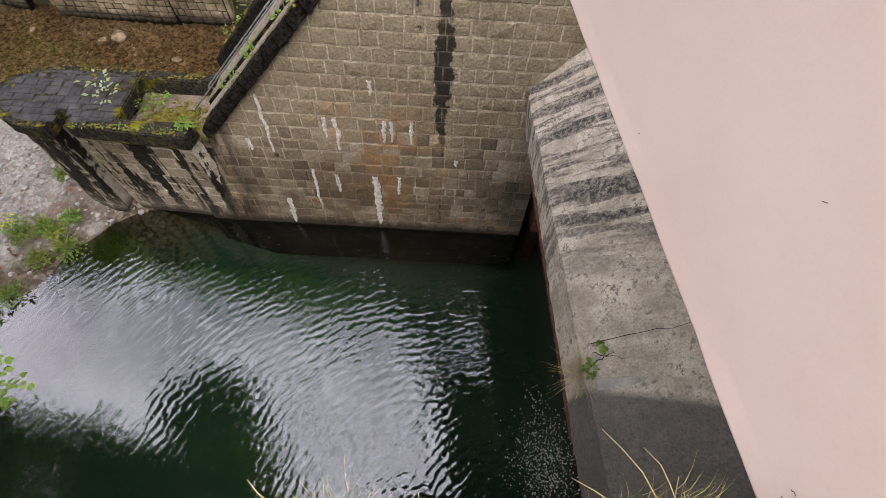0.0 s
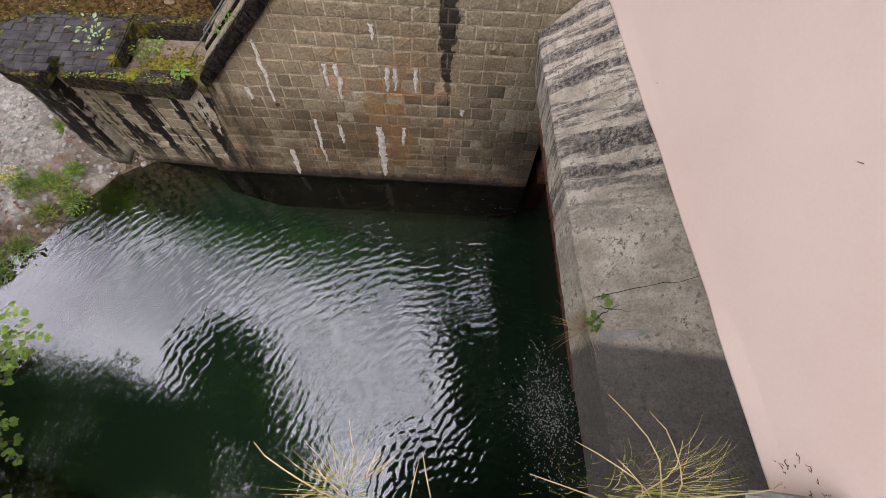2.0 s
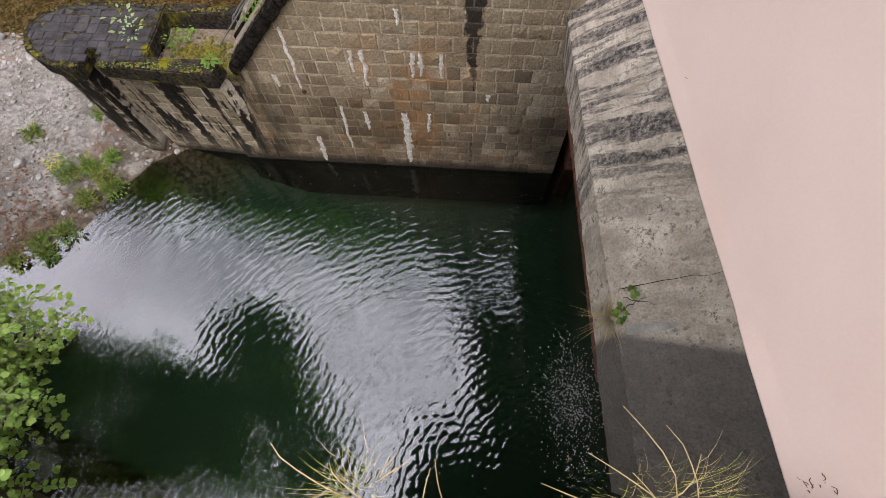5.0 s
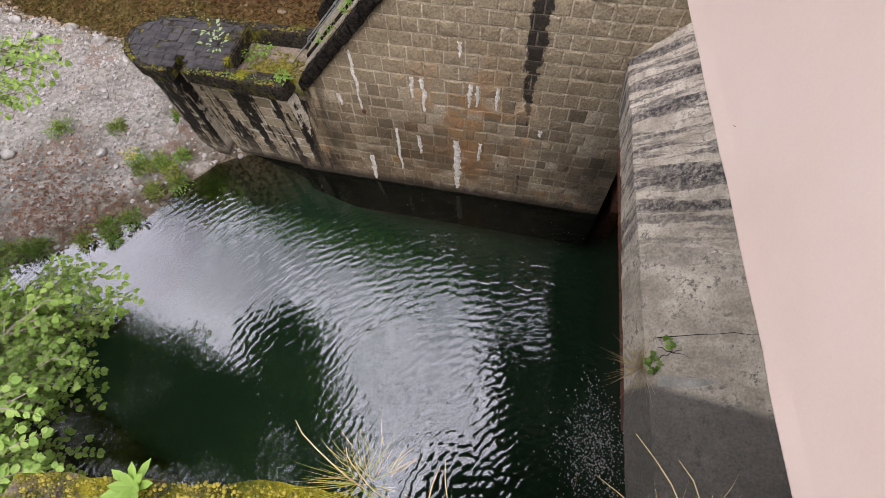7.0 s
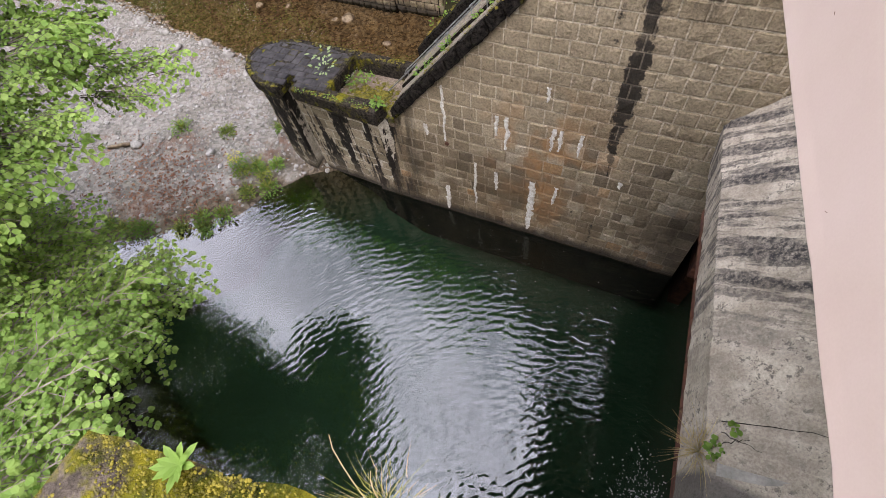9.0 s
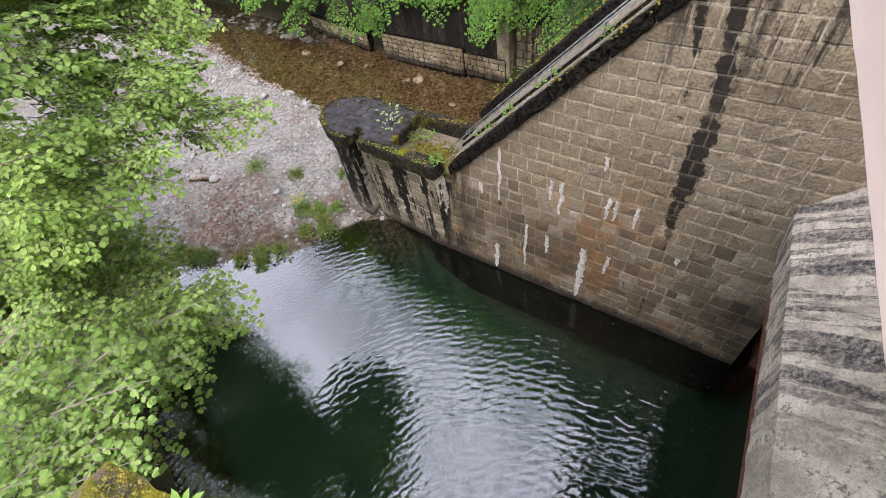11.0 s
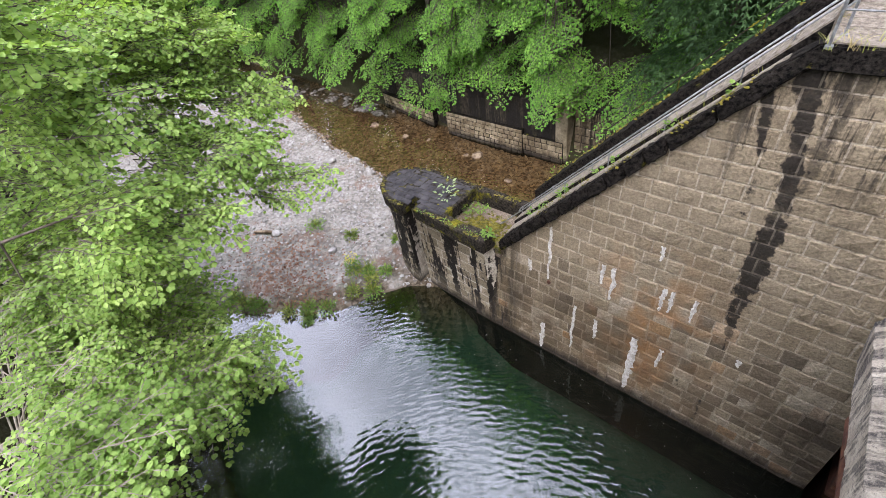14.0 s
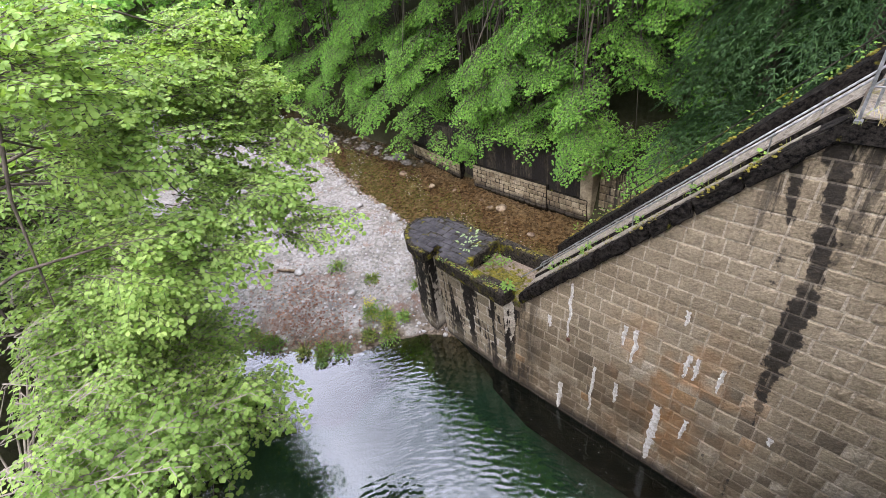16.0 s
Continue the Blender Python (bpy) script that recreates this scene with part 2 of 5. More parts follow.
def water_material(name, tint):
    m = bpy.data.materials.new(name)
    m.use_nodes = True
    nd, ln = m.node_tree.nodes, m.node_tree.links
    nd.clear()
    out = nd.new("ShaderNodeOutputMaterial")
    mix = nd.new("ShaderNodeMixShader")
    tr = nd.new("ShaderNodeBsdfTransparent")
    tr.inputs["Color"].default_value = (*tint, 1)
    gl = nd.new("ShaderNodeBsdfGlossy")
    gl.inputs["Roughness"].default_value = 0.005
    gl.inputs["Color"].default_value = (1, 1, 1, 1)
    fr = nd.new("ShaderNodeFresnel")
    fr.inputs["IOR"].default_value = 1.34
    g = nd.new("ShaderNodeNewGeometry")

    def rings(cx, cy, scale, distortion, detail_scale):
        """Ripples round a place, their crests broken up."""
        mp = nd.new("ShaderNodeMapping")
        mp.inputs["Location"].default_value = (-cx, -cy, 0)
        ln.new(g.outputs["Position"], mp.inputs["Vector"])
        w = nd.new("ShaderNodeTexWave")
        w.wave_type, w.rings_direction = "RINGS", "SPHERICAL"
        ln.new(mp.outputs["Vector"], w.inputs["Vector"])
        for key, v in (("Scale", scale), ("Distortion", distortion), ("Detail", 2.0), ("Detail Scale", detail_scale), ("Detail Roughness", 0.45)):
            w.inputs[key].default_value = v
        return w.outputs["Fac"]

    # the inflow by the beam sends ripples out; they die down towards the gravel
    far = nd.new("ShaderNodeVectorMath")
    far.operation = "DISTANCE"
    ln.new(g.outputs["Position"], far.inputs[0])
    far.inputs[1].default_value = (0.5, -5.6, 0)
    calm = nd.new("ShaderNodeMapRange")
    for key, v in (("From Min", 0.5), ("From Max", 9.0), ("To Min", 0.0088), ("To Max", 0.0034)):
        calm.inputs[key].default_value = v
    ln.new(far.outputs["Value"], calm.inputs["Value"])
    patch = n_ramp(nd, ln, n_noise(nd, ln, n_pos(nd, ln), 0.55, 2), [(0.35, 0.45), (0.65, 1.15)])
    h = n_math(nd, ln, "ADD", n_math(nd, ln, "MULTIPLY", rings(0.8, -8.0, 1.9, 6.0, 1.6), 0.5), n_math(nd, ln, "MULTIPLY", rings(-1.5, -10.5, 1.5, 5.0, 1.4), 0.5))
    h = n_math(nd, ln, "ADD", h, n_math(nd, ln, "MULTIPLY", n_noise(nd, ln, n_pos(nd, ln, (1, 1, 1)), 9.0, 2, 0.5), 0.3))
    h = n_math(nd, ln, "MULTIPLY", h, n_math(nd, ln, "MULTIPLY", calm.outputs["Result"], patch))
    bp = nd.new("ShaderNodeBump")
    bp.inputs["Strength"].default_value, bp.inputs["Distance"].default_value = 1.0, 1.0
    ln.new(h, bp.inputs["Height"])
    ln.new(bp.outputs["Normal"], gl.inputs["Normal"])
    ln.new(bp.outputs["Normal"], fr.inputs["Normal"])
    fac = n_math(nd, ln, "MULTIPLY", fr.outputs["Fac"], 2.75, True)
    ln.new(fac, mix.inputs["Fac"])
    ln.new(tr.outputs[0], mix.inputs[1])
    ln.new(gl.outputs[0], mix.inputs[2])
    ln.new(mix.outputs[0], out.inputs["Surface"])
    return m


def ground_material():
    """Gravel bar, brown river bed, pool floor in deep-water green and earth bank, told apart by height."""
    m, nd, ln, b = mat("gravel_ground", 0.92, 0.2)
    p = n_pos(nd, ln)
    x, y, z = n_xyz(nd, ln)
    a = n_noise(nd, ln, p, 1.1, 5, 0.6)
    vor = nd.new("ShaderNodeTexVoronoi")
    vor.inputs["Scale"].default_value = 11.0
    ln.new(p, vor.inputs["Vector"])
    peb = nd.new("ShaderNodeSeparateColor")
    ln.new(vor.outputs["Color"], peb.inputs["Color"])
    f = n_noise(nd, ln, p, 45, 4, 0.7)
    gravel = n_mix(nd, ln, n_ramp(nd, ln, a, [(0.35, 0.0), (0.65, 1.0)]), (0.19, 0.17, 0.145), (0.34, 0.315, 0.28))
    gravel = n_mix(nd, ln, 0.6, gravel, n_ramp(nd, ln, peb.outputs["Red"], [(0.0, 0.35), (1.0, 1.25)]), "MULTIPLY")
    leaf = n_ramp(nd, ln, n_noise(nd, ln, p, 0.8, 6, 0.75), [(0.55, 0.0), (0.66, 0.7)])
    gravel = n_mix(nd, ln, leaf, gravel, (0.17, 0.085, 0.05))
    bed = n_mix(nd, ln, n_ramp(nd, ln, peb.outputs["Green"], [(0.2, 0.0), (0.9, 1.0)]), (0.06, 0.038, 0.02), (0.23, 0.16, 0.092))
    # the dimness of deep green water is put into the floor colour
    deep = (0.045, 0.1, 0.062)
    gravel = n_mix(nd, ln, n_band(nd, ln, n_math(nd, ln, "ADD", z, n_math(nd, ln, "MULTIPLY", n_math(nd, ln, "SUBTRACT", a, 0.5), 0.5)), -50, 0.12, 0.06), gravel, n_mix(nd, ln, peb.outputs["Green"], (0.07, 0.052, 0.034), (0.19, 0.15, 0.105)))
    c = n_mix(nd, ln, n_band(nd, ln, z, -50, -0.02, 0.03), gravel, bed)
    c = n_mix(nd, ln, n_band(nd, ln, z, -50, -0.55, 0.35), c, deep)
    earth = n_mix(nd, ln, n_noise(nd, ln, p, 3, 5, 0.7), (0.02, 0.016, 0.009), (0.045, 0.045, 0.016))
    gn = nd.new("ShaderNodeNewGeometry")
    sn = nd.new("ShaderNodeSeparateXYZ")
    ln.new(gn.outputs["Normal"], sn.inputs[0])
    steep = n_band(nd, ln, sn.outputs["Z"], -2.0, 0.8, 0.08)
    c = n_mix(nd, ln, n_math(nd, ln, "MAXIMUM", steep, n_band(nd, ln, n_math(nd, ln, "ADD", z, a), 1.2, 500, 0.3)), c, earth)
    c = n_mix(nd, ln, 0.5, c, n_ramp(nd, ln, f, [(0.3, 0.45), (0.65, 1.0)]), "MULTIPLY")
    ln.new(c, b.inputs["Base Color"])
    n_bump(nd, ln, b, n_math(nd, ln, "ADD", vor.outputs["Distance"], f), 0.8, 0.03)
    return m


def leaf_material(name, c1, c2, back=0.35):
    m, nd, ln, b = mat(name, 0.55, 0.18)
    g = nd.new("ShaderNodeNewGeometry")
    big = n_noise(nd, ln, n_pos(nd, ln), 0.7, 3)
    c = n_mix(nd, ln, g.outputs["Random Per Island"], c1, c2)
    c = n_mix(nd, ln, n_ramp(nd, ln, big, [(0.35, 0.0), (0.65, 0.6)]), c, tuple(v * 0.85 for v in c1))
    ln.new(c, b.inputs["Base Color"])
    tl = nd.new("ShaderNodeBsdfTranslucent")
    ln.new(n_mix(nd, ln, 1.0, c, (1.2, 1.25, 0.6), "MULTIPLY"), tl.inputs["Color"])
    mx = nd.new("ShaderNodeMixShader")
    mx.inputs["Fac"].default_value = back
    ln.new(b.outputs[0], mx.inputs[1])
    ln.new(tl.outputs[0], mx.inputs[2])
    ln.new(mx.outputs[0], nd["Material Output"].inputs["Surface"])
    return m


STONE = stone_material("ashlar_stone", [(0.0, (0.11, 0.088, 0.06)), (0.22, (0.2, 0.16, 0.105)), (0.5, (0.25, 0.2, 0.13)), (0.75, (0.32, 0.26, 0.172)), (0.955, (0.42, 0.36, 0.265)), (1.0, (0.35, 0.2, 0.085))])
PIER_STONE = stone_material("pier_stone", [(0.0, (0.22, 0.183, 0.125)), (1.0, (0.43, 0.365, 0.265))], True)
MORTAR = stone_material("mortar", [(0.0, (0.43, 0.365, 0.27)), (1.0, (0.43, 0.365, 0.27))], joint=True)
PIER_MORTAR = stone_material("pier_mortar", [(0.0, (0.55, 0.5, 0.41)), (1.0, (0.55, 0.5, 0.41))], True)
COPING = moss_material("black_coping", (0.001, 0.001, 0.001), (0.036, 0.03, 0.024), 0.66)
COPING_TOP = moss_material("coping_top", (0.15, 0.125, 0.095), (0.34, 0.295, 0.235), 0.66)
FLAG = plain_material("dark_flagstone", (0.018, 0.016, 0.017), (0.06, 0.055, 0.056), 4, fine=45, bump=0.6)
MOSSY = moss_material("mossy_rim", (0.008, 0.007, 0.006), (0.07, 0.058, 0.044), 0.57)
MOSS_FLOOR = moss_material("moss_floor", (0.13, 0.10, 0.075), (0.24, 0.19, 0.15), 0.53)
NEAR_MOSS = moss_material("near_wall_moss", (0.05, 0.04, 0.03), (0.15, 0.12, 0.095), 0.43)
CONCRETE = concrete_material()
PALE_CONCRETE = plain_material("pale_concrete", (0.17, 0.16, 0.14), (0.34, 0.32, 0.28), 2.5, fine=30)
PLASTER = plain_material("pink_plaster", (0.47, 0.355, 0.295), (0.51, 0.395, 0.335), 1.6, rough=0.8, bump=0.12, dist=0.004, fine=90, lo=0.3, hi=0.7)
for _n in PLASTER.node_tree.nodes:
    if _n.type == "VALTORGB" and _n.color_ramp.elements[0].color[0] > 0.4:
        _n.color_ramp.elements[0].color = (0.93, 0.93, 0.93, 1)
STEEL = plain_material("galvanised_steel", (0.14, 0.14, 0.135), (0.28, 0.28, 0.27), 12, rough=0.65, bump=0.1, metal=0.6)
RUST = plain_material("rusted_steel", (0.05, 0.018, 0.01), (0.13, 0.05, 0.025), 6, rough=0.9, bump=0.8)
LIME = plain_material("lime_deposit", (0.34, 0.31, 0.26), (0.62, 0.59, 0.53), 14, bump=0.9, dist=0.01)
FLECK = plain_material("pale_fleck", (0.26, 0.26, 0.24), (0.5, 0.5, 0.47), 9)
ROCK = plain_material("river_rock", (0.2, 0.185, 0.165), (0.41, 0.39, 0.36), 5, fine=30)
SPILL_ROCK = plain_material("spill_rock", (0.06, 0.053, 0.044), (0.2, 0.18, 0.155), 5, fine=30)
BROWN_ROCK = plain_material("brown_river_rock", (0.09, 0.06, 0.036), (0.3, 0.23, 0.15), 5, fine=30)
GROUND = ground_material()
WATER = water_material("pool_water", (0.34, 0.39, 0.34))
RIVER_WATER = water_material("river_water", (0.72, 0.66, 0.52))
BARK = plain_material("bark", (0.045, 0.035, 0.025), (0.14, 0.115, 0.085), 8, fine=50, stretch=(1, 1, 0.3))
GREY_BARK = plain_material("grey_bark", (0.12, 0.1, 0.075), (0.3, 0.26, 0.2), 8, fine=50)
LEAF_NEAR = leaf_material("hazel_leaf", (0.115, 0.205, 0.035), (0.3, 0.41, 0.11), 0.42)
LEAF_SIDE = leaf_material("maple_leaf", (0.15, 0.255, 0.05), (0.345, 0.46, 0.13), 0.42)
LEAF_FAR = leaf_material("beech_leaf", (0.068, 0.18, 0.024), (0.24, 0.45, 0.07))
NEEDLE = leaf_material("spruce_needle", (0.014, 0.04, 0.01), (0.05, 0.1, 0.024), 0.2)
GRASS = leaf_material("grass_blade", (0.17, 0.21, 0.035), (0.42, 0.4, 0.1))
SHORE_GRASS = leaf_material("shore_grass", (0.08, 0.13, 0.025), (0.3, 0.31, 0.07))
DRY = leaf_material("dry_grass", (0.33, 0.25, 0.12), (0.5, 0.40, 0.22))
WEED = leaf_material("weed_leaf", (0.075, 0.15, 0.025), (0.2, 0.3, 0.06))
SEEDLING = leaf_material("seedling_leaf", (0.2, 0.28, 0.13), (0.34, 0.42, 0.24))
BLOOM = leaf_material("yellow_bloom", (0.45, 0.38, 0.03), (0.6, 0.52, 0.06))
FALLEN = leaf_material("fallen_leaf", (0.12, 0.05, 0.03), (0.27, 0.14, 0.08), 0.1)
PAPER = plain_material("white_stone", (0.6, 0.58, 0.55), (0.75, 0.73, 0.7), 6)


# ---------------- building helpers ----------------
def part(name, bm, material, parent=None, label=""):
    me = bpy.data.meshes.new(name)
    bm.to_mesh(me)
    bm.free()
    me.materials.append(material)
    ob = new(name, me)
    if parent is not None:
        ob.parent = parent
    return tagged(ob, label)


def raw(name, verts, faces, material, parent=None, label="", smooth=False):
    me = bpy.data.meshes.new(name)
    me.from_pydata([tuple(v) for v in verts], [], [tuple(q) for q in faces])
    me.materials.append(material)
    if smooth:
        me.polygons.foreach_set("use_smooth", [True] * len(me.polygons))
    ob = new(name, me)
    if parent is not None:
        ob.parent = parent
    return tagged(ob, label)


def empty(name, label, category, group="", kind=""):
    return tagged(new(name), label, category, group, kind)


def clip(poly, a, b, c):
    """The part of a polygon where a*u + b*v <= c."""
    res = []
    for i, p in enumerate(poly):
        q = poly[(i + 1) % len(poly)]
        dp, dq = a * p[0] + b * p[1] - c, a * q[0] + b * q[1] - c
        if dp <= 0:
            res.append(p)
        if dp * dq < 0:
            s = dp / (dp - dq)
            res.append((p[0] + s * (q[0] - p[0]), p[1] + s * (q[1] - p[1])))
    return res


def area(poly):
    return abs(sum(p[0] * q[1] - q[0] * p[1] for p, q in zip(poly, poly[1:] + poly[:1]))) / 2


def slab(poly, at, depth, proud, edge=0.014, jitter=0.0):
    """A worn-edged piece over a polygon. at(u, v, d) lays it into the world, d outwards."""
    n = len(poly)
    cu, cv = sum(p[0] for p in poly) / n, sum(p[1] for p in poly) / n
    ring = []
    for u, v in poly:
        r = math.hypot(u - cu, v - cv) + 1e-6
        k = min(0.4, edge * 1.4 / r)
        ring.append((u + (cu - u) * k, v + (cv - v) * k))
    vs = [at(u, v, -depth) for u, v in poly] + [at(u, v, proud - edge * 0.5) for u, v in poly]
    vs += [at(u, v, proud + random.uniform(-jitter, jitter)) for u, v in ring]
    vs.append(at(cu, cv, proud + abs(random.gauss(0, jitter))))
    fs = []
    for i in range(n):
        j = (i + 1) % n
        fs += [(i, j, n + j, n + i), (n + i, n + j, 2 * n + j, 2 * n + i), (2 * n + i, 2 * n + j, 3 * n)]
    return vs, fs


def prism(poly, z0, z1, bevel=0.0):
    bm = bmesh.new()
    lo = [bm.verts.new((x, y, z0)) for x, y in poly]
    hi = [bm.verts.new((x, y, z1)) for x, y in poly]
    n = len(poly)
    bm.faces.new(lo[::-1])
    bm.faces.new(hi)
    for i in range(n):
        bm.faces.new((lo[i], lo[(i + 1) % n], hi[(i + 1) % n], hi[i]))
    bmesh.ops.recalc_face_normals(bm, faces=bm.faces)
    if bevel:
        bmesh.ops.bevel(bm, geom=list(bm.edges), offset=bevel, segments=2, affect="EDGES", clamp_overlap=True)
    return bm


def box_bm(x0, x1, y0, y1, z0, z1, bevel=0.01):
    return prism([(x0, y0), (x1, y0), (x1, y1), (x0, y1)], z0, z1, bevel)


def loft_bm(sections, bevel=0.0):
    """A closed body through equal rings of points."""
    bm = bmesh.new()
    rings = [[bm.verts.new(p) for p in s] for s in sections]
    n = len(rings[0])
    for a, b in zip(rings, rings[1:]):
        for i in range(n):
            bm.faces.new((a[i], a[(i + 1) % n], b[(i + 1) % n], b[i]))
    bm.faces.new(rings[0][::-1])
    bm.faces.new(rings[-1])
    bmesh.ops.recalc_face_normals(bm, faces=bm.faces)
    if bevel:
        bmesh.ops.bevel(bm, geom=list(bm.edges), offset=bevel, segments=2, affect="EDGES", clamp_overlap=True)
    return bm


def roughen(bm, cuts, amount, scale=3.0):
    bmesh.ops.subdivide_edges(bm, edges=list(bm.edges), cuts=cuts, use_grid_fill=True)
    for v in bm.verts:
        n = noise.noise_vector(v.co * scale) + 0.5 * noise.noise_vector(v.co * scale * 3.1)
        v.co += n * amount
    return bm


def tube(points, radii, sides=6):
    """Vertices and faces of a tapered round bar along points."""
    pts = [Vector(p) for p in points]
    vs, fs = [], []
    for i, p in enumerate(pts):
        d = (pts[min(i + 1, len(pts) - 1)] - pts[max(i - 1, 0)]).normalized()
        s = d.cross(Vector((0.31, 0.17, 1)) if abs(d.z) < 0.9 else Vector((1, 0.2, 0))).normalized()
        t = d.cross(s)
        r = radii[i] if hasattr(radii, "__len__") else radii
        for k in range(sides):
            a = 2 * math.pi * k / sides
            vs.append(p + (s * math.cos(a) + t * math.sin(a)) * r)
    for i in range(len(pts) - 1):
        for k in range(sides):
            a, b = i * sides + k, i * sides + (k + 1) % sides
            fs.append((a, b, b + sides, a + sides))
    fs.append(tuple(range(sides))[::-1])
    fs.append(tuple(range((len(pts) - 1) * sides, len(pts) * sides)))
    return vs, fs


def join(chunks):
    vs, fs = [], []
    for v, f in chunks:
        o = len(vs)
        vs += list(v)
        fs += [tuple(i + o for i in q) for q in f]
    return vs, fs


# ---------------- ground and water ----------------
def seg_dist(px, py, line):
    """Signed distance to a polyline: positive on its left."""
    best, sign = 1e9, 1
    for (ax, ay), (bx, by) in zip(line, line[1:]):
        dx, dy = bx - ax, by - ay
        s = max(0.0, min(1.0, ((px - ax) * dx + (py - ay) * dy) / (dx * dx + dy * dy)))
        qx, qy = ax + s * dx - px, ay + s * dy - py
        d = math.hypot(qx, qy)
        if d < best - 1e-9:
            best = d
            sign = 1 if dx * (py - ay) - dy * (px - ax) > 0 else -1
    return best * sign


SHORE = [(-8.5, 0.6), (-9.6, -0.05), (-10.4, -0.55), (-10.95, -1.3), (-11.7, -2.6), (-12.6, -3.3), (-13.3, -3.95), (-14.9, -4.6), (-16.5, -6.0)]
BANK = [(-60, -3.0), (-24, -4.5), (-16.5, -5.9), (-12, -7.2), (-8, -8.5), (-5, -9.2), (-3.3, -9.4), (30, -9.4)]
RIVER = [(-70, 7.5), (-36, 6.1), (-27, 5.9), (-20, 4.2), (-17, 3.9), (-15, 3.4), (-12.6, 2.4), (-10.5, 1.9), (-6, 1.8)]
FAR = [(-90, 14), (-36, 9.8), (-24, 8.9), (-20.5, 8.7), (-16.5, 8.2), (-11.4, 8.0), (-6.5, 8.1), (-4.2, 4.6), (10, 4.0), (60, 4.0)]


def smooth(v, lo, hi):
    s = max(0.0, min(1.0, (v - lo) / (hi - lo)))
    return s * s * (3 - 2 * s)


def ground_height(x, y):
    n1 = noise.noise((x * 0.35, y * 0.35, 3)) * 0.12 + noise.noise((x * 1.3, y * 1.3, 7)) * 0.04
    shore = seg_dist(x, y, SHORE) + noise.noise((x * 0.9, y * 0.9, 1)) * 0.25
    h = 0.03 + 0.33 * smooth(-shore, 0.0, 2.6) + n1
    pool = smooth(shore, -0.2, 1.6)
    h = h * (1 - pool) - 2.0 * pool if shore > -0.2 else h
    # gravel heaped against the foot of the pier
    s = max(-11.6, min(-9.4, x))
    h = max(h, 0.5 - 0.28 * (s + 11.6) - 0.5 * math.hypot(x - s, y - (0.6 - 0.25 * (s + 11.6))) + 0.5 * n1)
    river = seg_dist(x, y, RIVER) + noise.noise((x * 0.6, y * 0.6, 5)) * 0.3
    if y > 1.4:
        k = smooth(river, -0.5, 0.6)
        h = h * (1 - k) + (-0.13 + noise.noise((x * 1.1, y * 1.1, 9)) * 0.11) * k
    bank = -seg_dist(x, y, BANK)
    if bank > 0:
        h = max(h, -0.6) + min(bank * 2.4, 7.4) * (1 + 0.15 * noise.noise((x * 0.5, y * 0.5, 2)))
    far = seg_dist(x, y, FAR)
    if far > 0:
        h = 0.1 + 1.5 * smooth(far, 0.15, 0.6) + min(far, 40) * 0.62 + max(far - 40, 0) * 0.15 + noise.noise((x * 0.3, y * 0.3, 4)) * 0.5
    return h


def axis(near_lo, near_hi, step, far, grow=1.35):
    vals = list(np.arange(near_lo, near_hi + 1e-6, step))
    s, v = step, near_hi
    while v < far:
        s *= grow
        v += s
        vals.append(v)
    s, v = step, near_lo
    while v > -far:
        s *= grow
        v -= s
        vals.insert(0, v)
    return vals


gx, gy = axis(-26, 2, 0.22, 400), axis(-9, 10, 0.22, 400)
gv = [(x, y, ground_height(x, y)) for y in gy for x in gx]
nx = len(gx)
gf = [(j * nx + i, j * nx + i + 1, (j + 1) * nx + i + 1, (j + 1) * nx + i) for j in range(len(gy) - 1) for i in range(nx - 1)]
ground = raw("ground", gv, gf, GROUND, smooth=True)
tagged(ground, "gravel bar, stony river bed and earth banks", "ground", kind="structure")
def water_sheet(name, label, wx, wy, material):
    n = len(wx)
    ob = raw(name, [(x, y, 0.0) for y in wy for x in wx], [(j * n + i, j * n + i + 1, j * n + i + n + 1, j * n + i + n) for j in range(len(wy) - 1) for i in range(n - 1)], material)
    ob.visible_shadow = False
    return tagged(ob, label, "water", kind="structure")


water_sheet("water", "dark green rippled pool water mirroring the sky", [-120, -60, -30, -12, 0, 6], [-9, -4, 0, 1.1], WATER)
water_sheet("water_river", "clear shallow brown river water over stones", [-120, -60, -30, -12, 0, 6], [1.1, 5, 12], RIVER_WATER)

fl = np.random.RandomState(21)
fv, ff = [], []
for i in range(1700):
    if i < 1300:
        x, y, r0 = 0.35 + fl.normal(0, 0.36), -5.45 + fl.normal(0, 0.6), fl.uniform(0.004, 0.019)
    else:
        x, y, r0 = fl.uniform(-8, 0.4), fl.uniform(-6.3, -0.2), fl.uniform(0.003, 0.011)
    if x > 0.58 + (0.4 - y) * 0.085:
        continue
    o = len(fv)
    fv += [(x + r0 * math.cos(k * 1.26 + i) * fl.uniform(0.5, 1.2), y + r0 * math.sin(k * 1.26 + i), 0.012) for k in range(5)]
    ff.append(tuple(range(o, o + 5)))
tagged(raw("foam_flecks", fv, ff, FLECK), "small pale flecks and foam floating on the pool", "foam", kind="stuff")

# ---------------- the stair wall ----------------
BATTER = 0.108
SLOPE = 1.06


def coping_top(x):
    return 3.14 + (x + 6.93) * SLOPE


def coping_low(x):
    return coping_top(x) - 0.33


TOP_Z = 7.82          # top landing
wall = empty("wall_stair", "tall tapering stair wall of rough tan ashlar blocks", "wall", kind="structure")


def wall_at(u, v, d):
    return (u, BATTER * v - d, v + BATTER * d)


